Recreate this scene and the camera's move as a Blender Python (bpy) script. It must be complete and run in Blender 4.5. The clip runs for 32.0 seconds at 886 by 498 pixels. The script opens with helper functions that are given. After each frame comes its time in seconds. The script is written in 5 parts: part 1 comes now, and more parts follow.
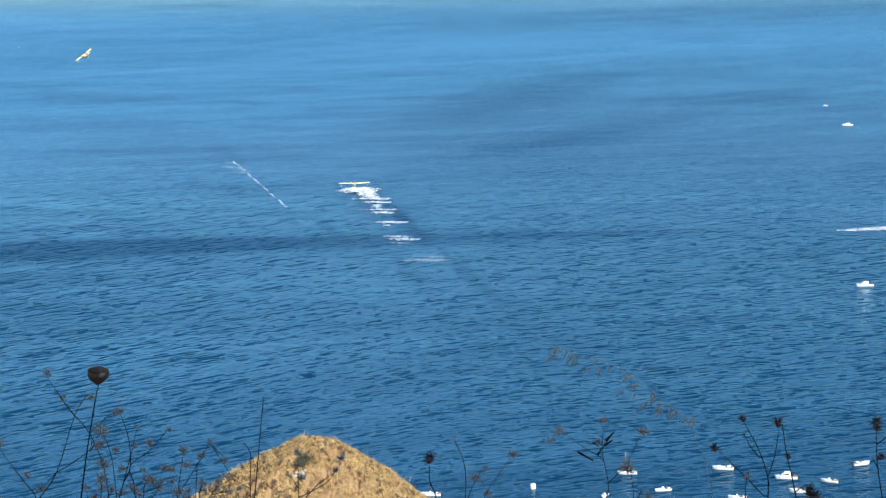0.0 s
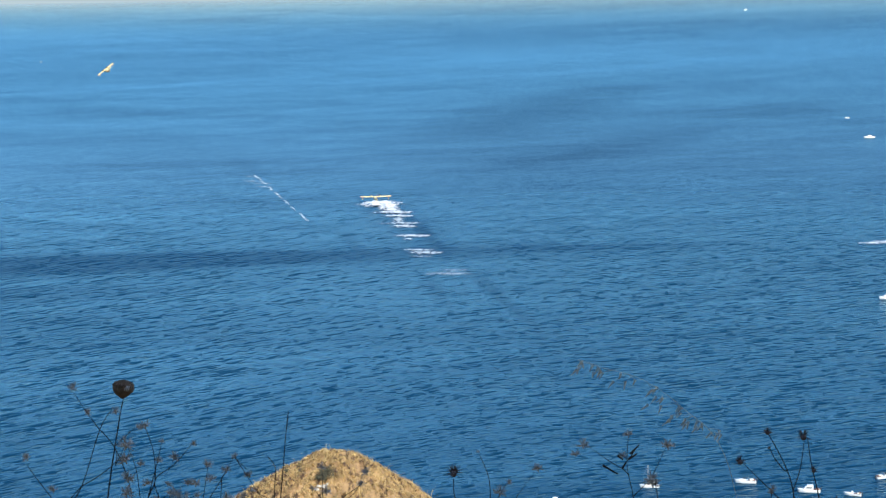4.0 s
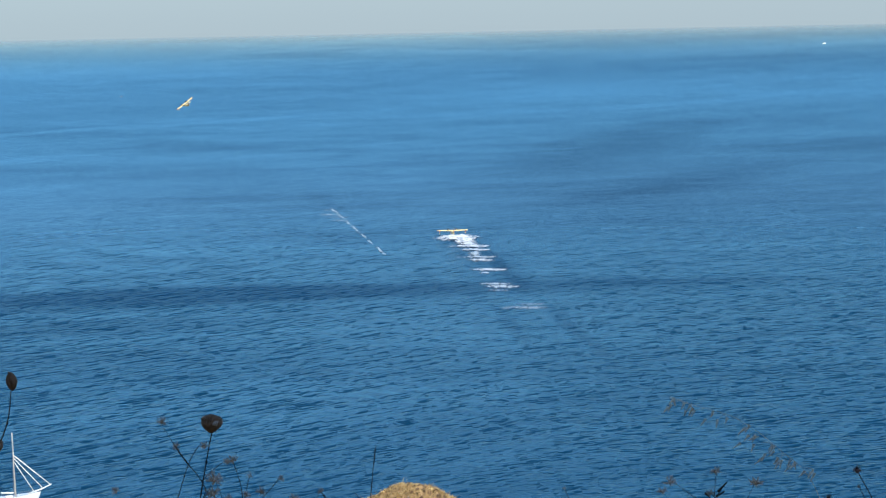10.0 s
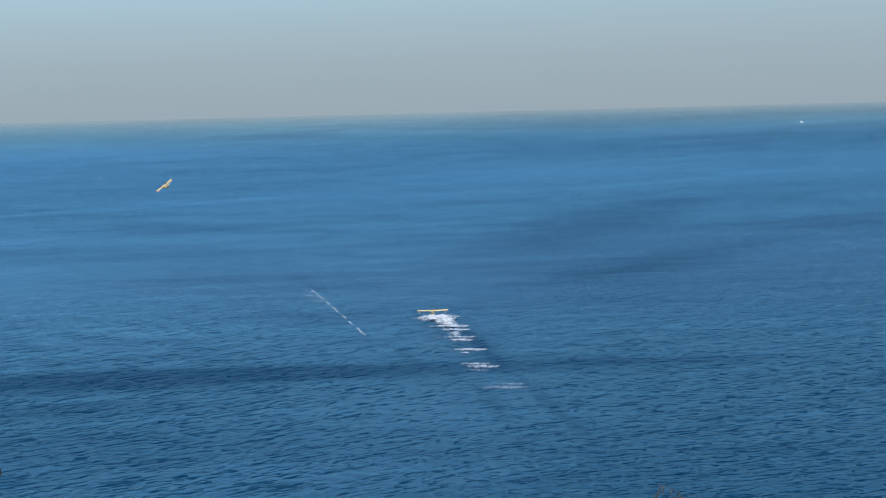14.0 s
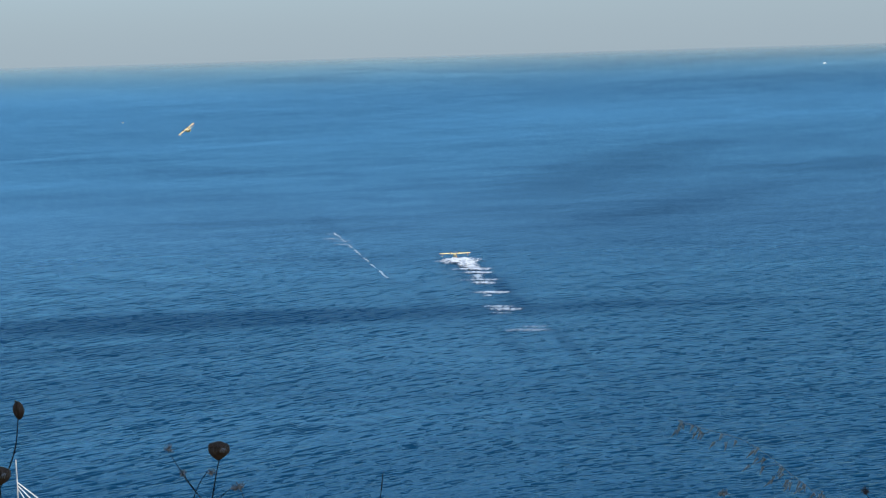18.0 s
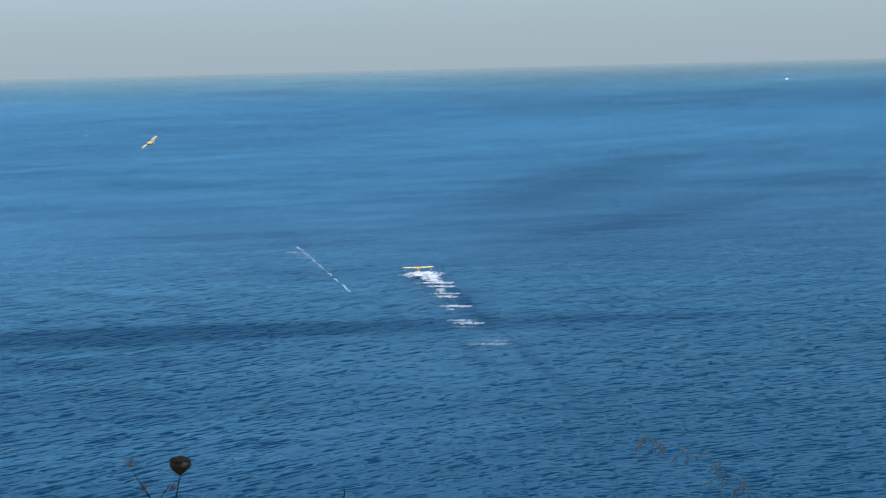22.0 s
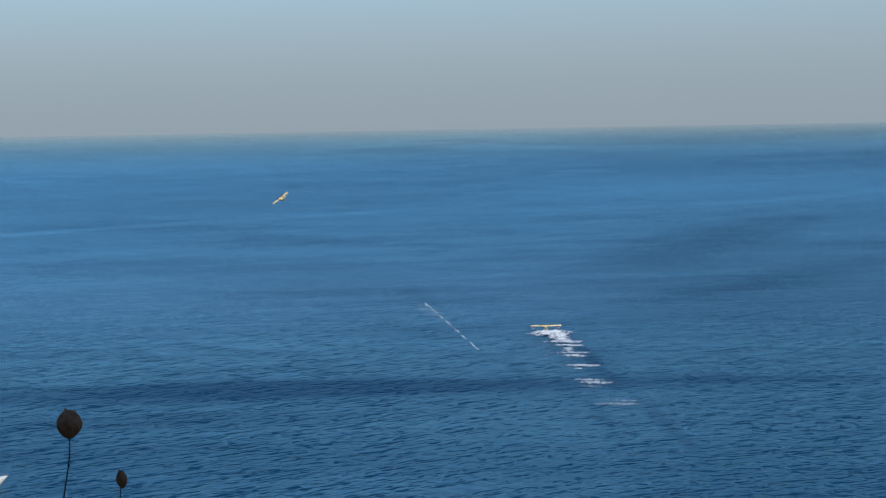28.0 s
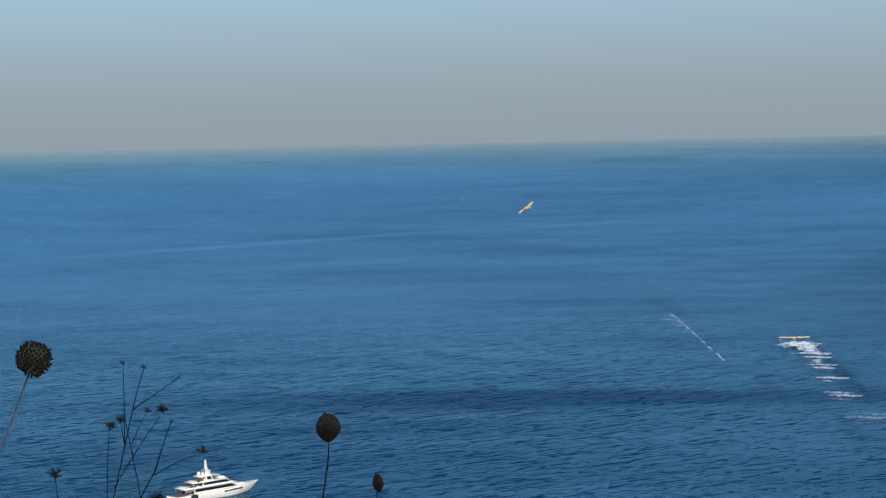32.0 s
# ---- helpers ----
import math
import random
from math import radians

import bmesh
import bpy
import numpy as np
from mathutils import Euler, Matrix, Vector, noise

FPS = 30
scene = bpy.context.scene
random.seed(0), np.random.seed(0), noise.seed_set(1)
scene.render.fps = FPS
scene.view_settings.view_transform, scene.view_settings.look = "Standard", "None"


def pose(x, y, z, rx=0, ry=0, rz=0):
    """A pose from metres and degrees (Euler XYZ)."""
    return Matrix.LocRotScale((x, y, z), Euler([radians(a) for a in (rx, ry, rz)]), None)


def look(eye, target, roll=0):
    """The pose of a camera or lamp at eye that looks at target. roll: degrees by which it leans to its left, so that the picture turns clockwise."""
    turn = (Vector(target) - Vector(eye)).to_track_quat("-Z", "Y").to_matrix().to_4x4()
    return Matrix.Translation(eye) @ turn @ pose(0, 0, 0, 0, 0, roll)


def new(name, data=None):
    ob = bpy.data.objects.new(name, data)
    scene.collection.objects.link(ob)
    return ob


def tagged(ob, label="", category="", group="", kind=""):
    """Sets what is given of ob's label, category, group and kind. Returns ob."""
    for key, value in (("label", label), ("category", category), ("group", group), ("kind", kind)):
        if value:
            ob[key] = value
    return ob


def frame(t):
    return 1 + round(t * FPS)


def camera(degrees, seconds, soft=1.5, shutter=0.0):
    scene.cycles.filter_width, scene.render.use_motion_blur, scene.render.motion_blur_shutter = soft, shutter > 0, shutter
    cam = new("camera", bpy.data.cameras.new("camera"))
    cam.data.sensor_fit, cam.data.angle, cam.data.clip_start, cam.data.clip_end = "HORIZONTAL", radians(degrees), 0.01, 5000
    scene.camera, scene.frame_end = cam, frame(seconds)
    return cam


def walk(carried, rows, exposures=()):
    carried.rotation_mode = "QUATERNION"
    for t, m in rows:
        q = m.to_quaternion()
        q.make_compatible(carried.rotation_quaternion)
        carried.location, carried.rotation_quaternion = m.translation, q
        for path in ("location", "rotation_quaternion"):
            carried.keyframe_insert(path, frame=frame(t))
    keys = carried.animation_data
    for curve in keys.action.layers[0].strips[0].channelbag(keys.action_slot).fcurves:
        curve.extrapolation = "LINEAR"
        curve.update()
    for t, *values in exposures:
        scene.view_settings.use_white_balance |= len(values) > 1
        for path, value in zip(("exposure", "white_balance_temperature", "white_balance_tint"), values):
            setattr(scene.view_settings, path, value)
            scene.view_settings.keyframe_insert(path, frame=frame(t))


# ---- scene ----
EYE_HEIGHT = 185.0
cam = camera(25.25, 32.0, soft=1.3)
# seconds, sideways and upward sway in metres, heading, tilt, roll in degrees
SWAY = [
    (0, 0.037, -0.010, 1.371, -7.640, -0.80),
    (0.5, 0.027, -0.011, 0.580, -7.166, -0.95),
    (1, 0.028, -0.009, -0.309, -6.967, -1.11),
    (1.5, 0.031, -0.007, -0.314, -6.929, -1.12),
    (2, 0.031, -0.006, -0.468, -6.895, -1.07),
    (2.5, 0.029, -0.008, -0.496, -7.062, -1.09),
    (3, 0.030, -0.008, 0.079, -7.113, -1.02),
    (3.5, 0.029, -0.009, 0.506, -7.193, -0.99),
    (5.5, 0.037, -0.011, 1.265, -7.573, -1.01),
    (6, 0.037, -0.010, 1.437, -7.918, -1.02),
    (6.5, 0.036, -0.009, 1.578, -7.882, -1.06),
    (7, 0.036, -0.010, 1.334, -7.911, -1.12),
    (7.5, 0.035, -0.011, 1.771, -7.866, -1.05),
    (8, 0.029, -0.010, 1.321, -7.587, -1.05),
    (8.5, 0.026, -0.009, 0.650, -7.315, -1.05),
    (9, 0.023, -0.006, 0.007, -6.900, -1.11),
    (9.5, 0.015, -0.005, -0.749, -6.606, -1.13),
    (10, 0.005, -0.005, -1.463, -6.223, -1.12),
    (10.5, -0.001, -0.000, -2.171, -5.601, -1.15),
    (11, -0.007, 0.003, -2.612, -5.221, -1.19),
    (11.5, -0.011, 0.007, -2.889, -4.944, -1.20),
    (12, -0.014, 0.009, -3.191, -4.780, -1.23),
    (12.5, -0.014, 0.011, -2.939, -4.364, -1.26),
    (13, -0.009, 0.011, -1.970, -3.931, -1.29),
    (13.5, -0.008, 0.011, -0.647, -3.808, -1.35),
    (14, -0.006, 0.010, -0.827, -3.918, -1.42),
    (14.5, -0.004, 0.010, -1.236, -4.105, -1.49),
    (16.5, 0.004, -0.000, -1.402, -5.157, -1.60),
    (17, 0.000, -0.003, -1.200, -5.109, -1.55),
    (17.5, -0.003, -0.003, -1.103, -5.126, -1.57),
    (18, -0.002, -0.001, -1.521, -5.553, -1.65),
    (18.5, 0.002, 0.001, -1.343, -5.405, -1.72),
    (19, 0.008, 0.001, -0.961, -5.315, -1.73),
    (19.5, 0.010, 0.000, -0.480, -5.128, -1.70),
    (20, 0.008, 0.002, -0.575, -4.822, -1.72),
    (20.5, 0.008, 0.001, -0.228, -5.052, -1.69),
    (21, 0.004, 0.002, -0.079, -5.166, -1.58),
    (21.5, 0.002, 0.000, -0.227, -5.177, -1.47),
    (22, -0.001, -0.000, -0.438, -5.175, -1.40),
    (22.5, -0.005, -0.002, -0.691, -5.104, -1.31),
    (23, -0.006, -0.001, -0.730, -5.105, -1.30),
    (23.5, -0.007, 0.000, -0.800, -5.229, -1.29),
    (24, -0.009, -0.000, -1.037, -4.970, -1.26),
    (24.5, -0.009, 0.000, -1.384, -4.717, -1.21),
    (26.5, -0.010, 0.005, -1.512, -3.998, -1.09),
    (27, -0.016, 0.005, -2.198, -3.788, -0.99),
    (27.5, -0.024, 0.009, -3.017, -3.448, -0.96),
    (28, -0.029, 0.009, -4.128, -3.424, -0.99),
    (28.5, -0.035, 0.010, -5.487, -3.499, -1.16),
    (29, -0.040, 0.009, -6.995, -3.719, -1.29),
    (29.5, -0.044, 0.008, -7.910, -3.652, -1.31),
    (30, -0.049, 0.006, -8.870, -3.616, -1.26),
    (30.5, -0.052, 0.006, -9.616, -3.512, -1.23),
    (31, -0.053, 0.007, -10.290, -3.249, -1.22),
    (31.5, -0.051, 0.006, -10.759, -3.134, -1.22),
    (32, -0.050, 0.005, -11.226, -3.013, -1.18),
]


def eye_pose(side, up, heading, tilt, roll):
    """The camera on its spot above the sea, heading clockwise from +y."""
    a, b = radians(heading), radians(tilt)
    eye = Vector((side * math.cos(a), -side * math.sin(a), EYE_HEIGHT + up))
    way = Vector((math.sin(a) * math.cos(b), math.cos(a) * math.cos(b), math.sin(b)))
    return look(eye, eye + way * 100, roll)


walk(cam, [(t, eye_pose(*v)) for t, *v in SWAY],
     exposures=[(0.0, 1.15, 5500, 2), (1.5, 1.03, 5480, 2), (3.5, 1.07, 5500, 2), (6.0, 1.14, 5500, 2), (8.0, 1.11, 5500, 2), (10.0, 0.90, 5440, 2), (12.0, 0.56, 5400, 3), (14.0, 0.45, 5400, 4), (17.0, 0.62, 5400, 4), (20.0, 0.62, 5400, 4), (24.5, 0.58, 5400, 4), (28.0, 0.29, 5450, 6), (32.0, 0.23, 5450, 6)])

# ---- sky and sun ----
SUN_AZ, SUN_EL = 155.0, 30.0
HAZE = (2.30, 2.41, 2.38)
world = bpy.data.worlds.new("world")
scene.world = world
world.use_nodes = True
wn = world.node_tree.nodes
sky = wn.new("ShaderNodeTexSky")
sky.sky_type = "NISHITA"
sky.sun_disc = False
sky.sun_elevation, sky.sun_rotation = radians(SUN_EL), radians(SUN_AZ)
sky.altitude, sky.air_density, sky.dust_density, sky.ozone_density = 180, 1.0, 0.7, 4.0
wn["Background"].inputs["Strength"].default_value = 0.115
# a band of dry summer haze along the horizon
way_in = wn.new("ShaderNodeTexCoord")
split = wn.new("ShaderNodeSeparateXYZ")
thick = wn.new("ShaderNodeMapRange")
thick.interpolation_type = "SMOOTHSTEP"
thick.inputs["From Min"].default_value, thick.inputs["From Max"].default_value = 0.0, 0.22
thick.inputs["To Min"].default_value, thick.inputs["To Max"].default_value = 0.96, 0.0
haze = wn.new("ShaderNodeMix")
haze.data_type = "RGBA"
haze.inputs["B"].default_value = (*HAZE, 1)
wl = world.node_tree.links
wl.new(way_in.outputs["Generated"], split.inputs[0])
wl.new(split.outputs["Z"], thick.inputs["Value"])
wl.new(thick.outputs["Result"], haze.inputs["Factor"])
wl.new(sky.outputs["Color"], haze.inputs["A"])
wl.new(haze.outputs["Result"], wn["Background"].inputs["Color"])
lamp = bpy.data.lights.new("sun", "SUN")
lamp.energy, lamp.angle, lamp.color = 3.8, radians(0.6), (1.0, 0.88, 0.72)
sun_way = Vector((math.sin(radians(SUN_AZ)) * math.cos(radians(SUN_EL)), math.cos(radians(SUN_AZ)) * math.cos(radians(SUN_EL)), math.sin(radians(SUN_EL))))
new("sun", lamp).matrix_world = look(sun_way * 300 + Vector((0, 0, EYE_HEIGHT)), (0, 0, EYE_HEIGHT))


# ---- materials ----
def material(name, colour, rough=0.6, metal=0.0, spread=0.15, scale=1.0, bump=0.1, spec=0.5, second=None):
    """Base colour with grain and blotches at two sizes; scale is the size of a blotch in metres."""
    m = bpy.data.materials.new(name)
    m.use_nodes = True
    n, k = m.node_tree.nodes, m.node_tree.links
    b = n["Principled BSDF"]
    b.inputs["Metallic"].default_value = metal
    b.inputs["Specular IOR Level"].default_value = spec
    pos = n.new("ShaderNodeTexCoord")
    big, fine = n.new("ShaderNodeTexNoise"), n.new("ShaderNodeTexNoise")
    big.inputs["Scale"].default_value, fine.inputs["Scale"].default_value = 1 / scale, 9 / scale
    for t in (big, fine):
        t.inputs["Detail"].default_value = 3
        k.new(pos.outputs["Object"], t.inputs["Vector"])
    add = n.new("ShaderNodeMath")
    add.operation = "MULTIPLY_ADD"
    k.new(fine.outputs["Fac"], add.inputs[0])
    add.inputs[1].default_value = 0.45
    k.new(big.outputs["Fac"], add.inputs[2])
    info = n.new("ShaderNodeObjectInfo")
    add2 = n.new("ShaderNodeMath")
    add2.operation = "MULTIPLY_ADD"
    k.new(info.outputs["Random"], add2.inputs[0])
    add2.inputs[1].default_value = 0.12
    k.new(add.outputs[0], add2.inputs[2])
    ramp = n.new("ShaderNodeValToRGB")
    dark = [c * (1 - spread) for c in colour]
    light = [min(1, c * (1 + spread)) for c in (second or colour)]
    ramp.color_ramp.elements[0].position, ramp.color_ramp.elements[1].position = 0.45, 1.0
    ramp.color_ramp.elements[0].color, ramp.color_ramp.elements[1].color = (*dark, 1), (*light, 1)
    k.new(add2.outputs[0], ramp.inputs["Fac"])
    k.new(ramp.outputs["Color"], b.inputs["Base Color"])
    mr = n.new("ShaderNodeMapRange")
    mr.inputs["To Min"].default_value, mr.inputs["To Max"].default_value = max(0.03, rough - 0.1), min(1, rough + 0.1)
    k.new(fine.outputs["Fac"], mr.inputs["Value"])
    k.new(mr.outputs["Result"], b.inputs["Roughness"])
    if bump:
        bp = n.new("ShaderNodeBump")
        bp.inputs["Strength"].default_value = bump
        bp.inputs["Distance"].default_value = scale * 0.05
        k.new(fine.outputs["Fac"], bp.inputs["Height"])
        k.new(bp.outputs["Normal"], b.inputs["Normal"])
    return m


M_YELLOW = material("yellow_aircraft_paint", (0.80, 0.55, 0.16), 0.35, spread=0.1, scale=2.0, bump=0.02, second=(0.86, 0.66, 0.28))
M_RED = material("red_aircraft_paint", (0.55, 0.04, 0.02), 0.35, spread=0.1, scale=1.5, bump=0.02)
M_SOOT = material("sooty_dark_metal", (0.035, 0.033, 0.035), 0.5, metal=0.3, spread=0.3, scale=0.6)
M_GLASS = material("dark_tinted_glass", (0.012, 0.016, 0.02), 0.08, spread=0.2, scale=1.0, bump=0, spec=0.8)
M_WHITE = material("white_gelcoat", (0.68, 0.65, 0.62), 0.25, spread=0.06, scale=2.5, bump=0.02)
M_YACHT = material("warm_white_yacht_paint", (0.92, 0.80, 0.67), 0.3, spread=0.05, scale=4.0, bump=0.02)
M_CANVAS = material("faded_dark_canvas", (0.13, 0.065, 0.045), 0.85, spread=0.3, scale=0.4, bump=0.3)
M_CREAM = material("cream_deck_covering", (0.66, 0.60, 0.50), 0.6, spread=0.1, scale=0.8)
M_TEAK = material("weathered_teak_deck", (0.12, 0.066, 0.045), 0.65, spread=0.25, scale=0.5)
M_NAVY = material("dark_antifouling", (0.02, 0.03, 0.06), 0.5, spread=0.2, scale=1.0)
M_GREY = material("grey_shadowed_fittings", (0.16, 0.17, 0.18), 0.5, spread=0.2, scale=0.8)
M_RIG = material("pale_varnished_spars", (0.48, 0.41, 0.34), 0.4, spread=0.15, scale=1.0)
M_SAIL = material("furled_cream_canvas", (0.62, 0.58, 0.5), 0.9, spread=0.15, scale=0.4, bump=0.3)
M_MOTOR = material("black_outboard_plastic", (0.02, 0.02, 0.022), 0.35, spread=0.2, scale=0.3)
M_BUOY = material("faded_white_buoy_plastic", (0.72, 0.70, 0.66), 0.45, spread=0.12, scale=0.4)
M_STEM = material("dry_brown_stem", (0.04, 0.029, 0.023), 0.85, spread=0.35, scale=0.03, bump=0.3, spec=0.12)
M_PALE = material("pale_straw_stem", (0.66, 0.55, 0.45), 0.8, spread=0.25, scale=0.03, bump=0.3)
M_HUSK = material("brown_seed_head", (0.17, 0.095, 0.052), 0.9, spread=0.5, scale=0.012, bump=0.6, spec=0.12)
M_UMBEL = material("grey_brown_dried_umbel", (0.55, 0.45, 0.36), 0.9, spread=0.4, scale=0.02, bump=0.3, spec=0.12)
M_SEED = material("olive_tan_flower_stalks", (0.60, 0.49, 0.24), 0.85, spread=0.3, scale=0.01, bump=0.3)
M_THISTLE = material("dark_thistle_bracts", (0.16, 0.105, 0.085), 0.9, spread=0.4, scale=0.01, bump=0.3, spec=0.12)
M_FIBRE = material("tan_sheath_fibres", (0.30, 0.20, 0.12), 0.9, spread=0.3, scale=0.01, spec=0.12)
M_TUFT = material("dead_brown_tufts", (0.13, 0.08, 0.055), 0.95, spread=0.4, scale=0.1, bump=0.3, spec=0.12)
M_OAT = material("pale_dry_oat_husk", (0.72, 0.56, 0.38), 0.8, spread=0.25, scale=0.02)
M_OAT.node_tree.nodes["Principled BSDF"].inputs["Alpha"].default_value = 0.45
M_GRASS = material("golden_dry_grass", (0.41, 0.265, 0.098), 0.9, spread=0.15, scale=0.5, bump=0.2, second=(0.51, 0.345, 0.13))
M_SOIL = material("matted_dry_grass_ground", (0.23, 0.135, 0.066), 0.95, spread=0.22, scale=0.6, bump=0.5, second=(0.35, 0.225, 0.10))
M_STONE = material("pale_limestone", (0.40, 0.34, 0.27), 0.85, spread=0.2, scale=0.06, bump=0.5)
M_SHRUB = material("grey_green_scrub", (0.062, 0.055, 0.03), 0.9, spread=0.4, scale=0.15, bump=0.3)


def foam_material(name, colour, cover, grain):
    """Broken foam film: thick in the middle of its patch, torn into streaks and flecks towards the edge."""
    m = material(name, colour, 0.9, spread=0.2, scale=2.0, bump=0.3)
    n, k = m.node_tree.nodes, m.node_tree.links
    pos, mp, st = n.new("ShaderNodeTexCoord"), n.new("ShaderNodeMapping"), n.new("ShaderNodeMapping")
    mp.inputs["Location"].default_value, mp.inputs["Scale"].default_value = (-1, -1, 0), (2, 2, 0)
    k.new(pos.outputs["Generated"], mp.inputs["Vector"])
    ball_fade, t = n.new("ShaderNodeTexGradient"), n.new("ShaderNodeTexNoise")
    ball_fade.gradient_type = "SPHERICAL"
    k.new(mp.outputs["Vector"], ball_fade.inputs["Vector"])
    st.inputs["Scale"].default_value = (grain, grain * 0.55, 1)
    k.new(pos.outputs["Object"], st.inputs["Vector"])
    k.new(st.outputs["Vector"], t.inputs["Vector"])
    t.inputs["Scale"].default_value, t.inputs["Detail"].default_value, t.inputs["Distortion"].default_value = 1.0, 5, 0.6
    add = n.new("ShaderNodeMath")
    add.operation = "MULTIPLY_ADD"
    k.new(t.outputs["Fac"], add.inputs[0])
    add.inputs[1].default_value = 2.4
    k.new(ball_fade.outputs["Fac"], add.inputs[2])
    mr = n.new("ShaderNodeMapRange")
    mr.interpolation_type = "SMOOTHSTEP"
    mr.inputs["From Min"].default_value, mr.inputs["From Max"].default_value = 1.22, 2.0
    mr.inputs["To Max"].default_value = cover
    k.new(add.outputs[0], mr.inputs["Value"])
    edge = n.new("ShaderNodeMath")
    edge.operation, edge.use_clamp = "MULTIPLY", True
    k.new(ball_fade.outputs["Fac"], edge.inputs[0])
    edge.inputs[1].default_value = 5.0
    both = n.new("ShaderNodeMath")
    both.operation = "MULTIPLY"
    k.new(edge.outputs[0], both.inputs[0])
    k.new(mr.outputs["Result"], both.inputs[1])
    k.new(both.outputs[0], n["Principled BSDF"].inputs["Alpha"])
    return m


M_FLECK = material("pale_foam_flecks", (0.47, 0.52, 0.54), 0.9, spread=0.25, scale=1.5)
M_FOAM = foam_material("white_sea_foam", (0.55, 0.56, 0.58), 0.95, 0.11)
M_SPRAY = foam_material("bright_white_spray", (0.72, 0.71, 0.70), 1.0, 0.12)
M_OLD_FOAM = foam_material("fading_old_foam", (0.46, 0.51, 0.55), 0.4, 0.2)
M_THIN_FOAM = foam_material("thin_blue_white_foam", (0.50, 0.54, 0.57), 0.75, 0.12)


def sea_material():
    """Deep blue water: wave relief at four sizes, wind patches that roughen and darken it, painted sheen and horizon
    haze.
    """
    m = bpy.data.materials.new("sea_water")
    m.use_nodes = True
    n, k = m.node_tree.nodes, m.node_tree.links
    n.remove(n["Principled BSDF"])
    deep, gloss, mix, fres = n.new("ShaderNodeBsdfDiffuse"), n.new("ShaderNodeBsdfGlossy"), n.new("ShaderNodeMixShader"), n.new("ShaderNodeFresnel")
    fres.inputs["IOR"].default_value = 1.333
    k.new(deep.outputs[0], mix.inputs[1])
    k.new(gloss.outputs[0], mix.inputs[2])
    geo = n.new("ShaderNodeNewGeometry")

    def mapped(turn, sx, sy, x=0.0, y=0.0):
        mp = n.new("ShaderNodeMapping")
        mp.vector_type = "TEXTURE"
        mp.inputs["Location"].default_value = (x, y, 0)
        mp.inputs["Rotation"].default_value = (0, 0, radians(turn))
        mp.inputs["Scale"].default_value = (sx, sy, 1e4)
        k.new(geo.outputs["Position"], mp.inputs["Vector"])
        return mp.outputs["Vector"]

    def waves(turn, sx, sy, detail, warp):
        t = n.new("ShaderNodeTexNoise")
        t.noise_dimensions = "2D"
        t.inputs["Scale"].default_value = 1.0
        t.inputs["Detail"].default_value = detail
        t.inputs["Distortion"].default_value = warp
        k.new(mapped(turn, sx, sy), t.inputs["Vector"])
        return t.outputs["Fac"]

    def math_node(op, a, c, d=None):
        mt = n.new("ShaderNodeMath")
        mt.operation = op
        for i, v in enumerate((a, c, d)):
            if v is None:
                continue
            if isinstance(v, (int, float)):
                mt.inputs[i].default_value = v
            else:
                k.new(v, mt.inputs[i])
        return mt.outputs[0]

    # short steep chop, longer trains that line it up, and fine ripples
    swell = waves(34, 70, 17, 1, 0.3)
    train, train_east = waves(46, 44, 3.5, 1, 0.12), waves(24, 24, 3.3, 1, 0.3)
    chop, chop_east = waves(40, 10, 2.4, 1.5, 0.25), waves(8, 6.5, 2.3, 1.5, 0.5)
    side = n.new("ShaderNodeSeparateXYZ")
    k.new(geo.outputs["Position"], side.inputs[0])
    turn_in = n.new("ShaderNodeMapRange")
    turn_in.interpolation_type = "SMOOTHSTEP"
    turn_in.inputs["From Min"].default_value, turn_in.inputs["From Max"].default_value = -190, 170
    k.new(side.outputs["X"], turn_in.inputs["Value"])

    def blend(a, c):
        return math_node("MULTIPLY_ADD", math_node("SUBTRACT", c, a), turn_in.outputs["Result"], a)
    # the sea refracts round the headland: crests turn from one side of the bay to the other
    chop, train = blend(chop, chop_east), blend(train, train_east)
    ripple = waves(-12, 4.5, 1.6, 1, 0.4)
    height = math_node("MULTIPLY_ADD", chop, 0.86, math_node("MULTIPLY_ADD", train, 0.74, math_node("MULTIPLY_ADD", ripple, 0.15, math_node("MULTIPLY", swell, 0.18))))
    bp = n.new("ShaderNodeBump")
    bp.inputs["Strength"].default_value = 1.0
    k.new(height, bp.inputs["Height"])
    mild = n.new("ShaderNodeBump")
    k.new(height, mild.inputs["Height"])
    k.new(mild.outputs["Normal"], fres.inputs["Normal"])
    for node in (deep, gloss):
        k.new(bp.outputs["Normal"], node.inputs["Normal"])
    graze = n.new("ShaderNodeFresnel")
    graze.inputs["IOR"].default_value = 1.333
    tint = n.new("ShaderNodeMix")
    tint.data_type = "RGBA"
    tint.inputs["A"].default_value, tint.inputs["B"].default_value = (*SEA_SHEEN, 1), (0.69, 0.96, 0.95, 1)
    # reflection tint of the painted haze band
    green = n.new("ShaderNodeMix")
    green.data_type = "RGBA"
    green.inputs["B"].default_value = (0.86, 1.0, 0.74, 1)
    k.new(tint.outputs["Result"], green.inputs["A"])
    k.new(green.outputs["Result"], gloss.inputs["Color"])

    # wind patches, slicks and brightness trims: x, y, half length, half width, turn, strength
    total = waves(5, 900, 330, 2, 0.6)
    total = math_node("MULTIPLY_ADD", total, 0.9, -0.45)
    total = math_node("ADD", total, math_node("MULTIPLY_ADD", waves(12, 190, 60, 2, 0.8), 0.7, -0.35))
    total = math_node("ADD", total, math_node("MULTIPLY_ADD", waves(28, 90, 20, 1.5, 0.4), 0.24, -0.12))
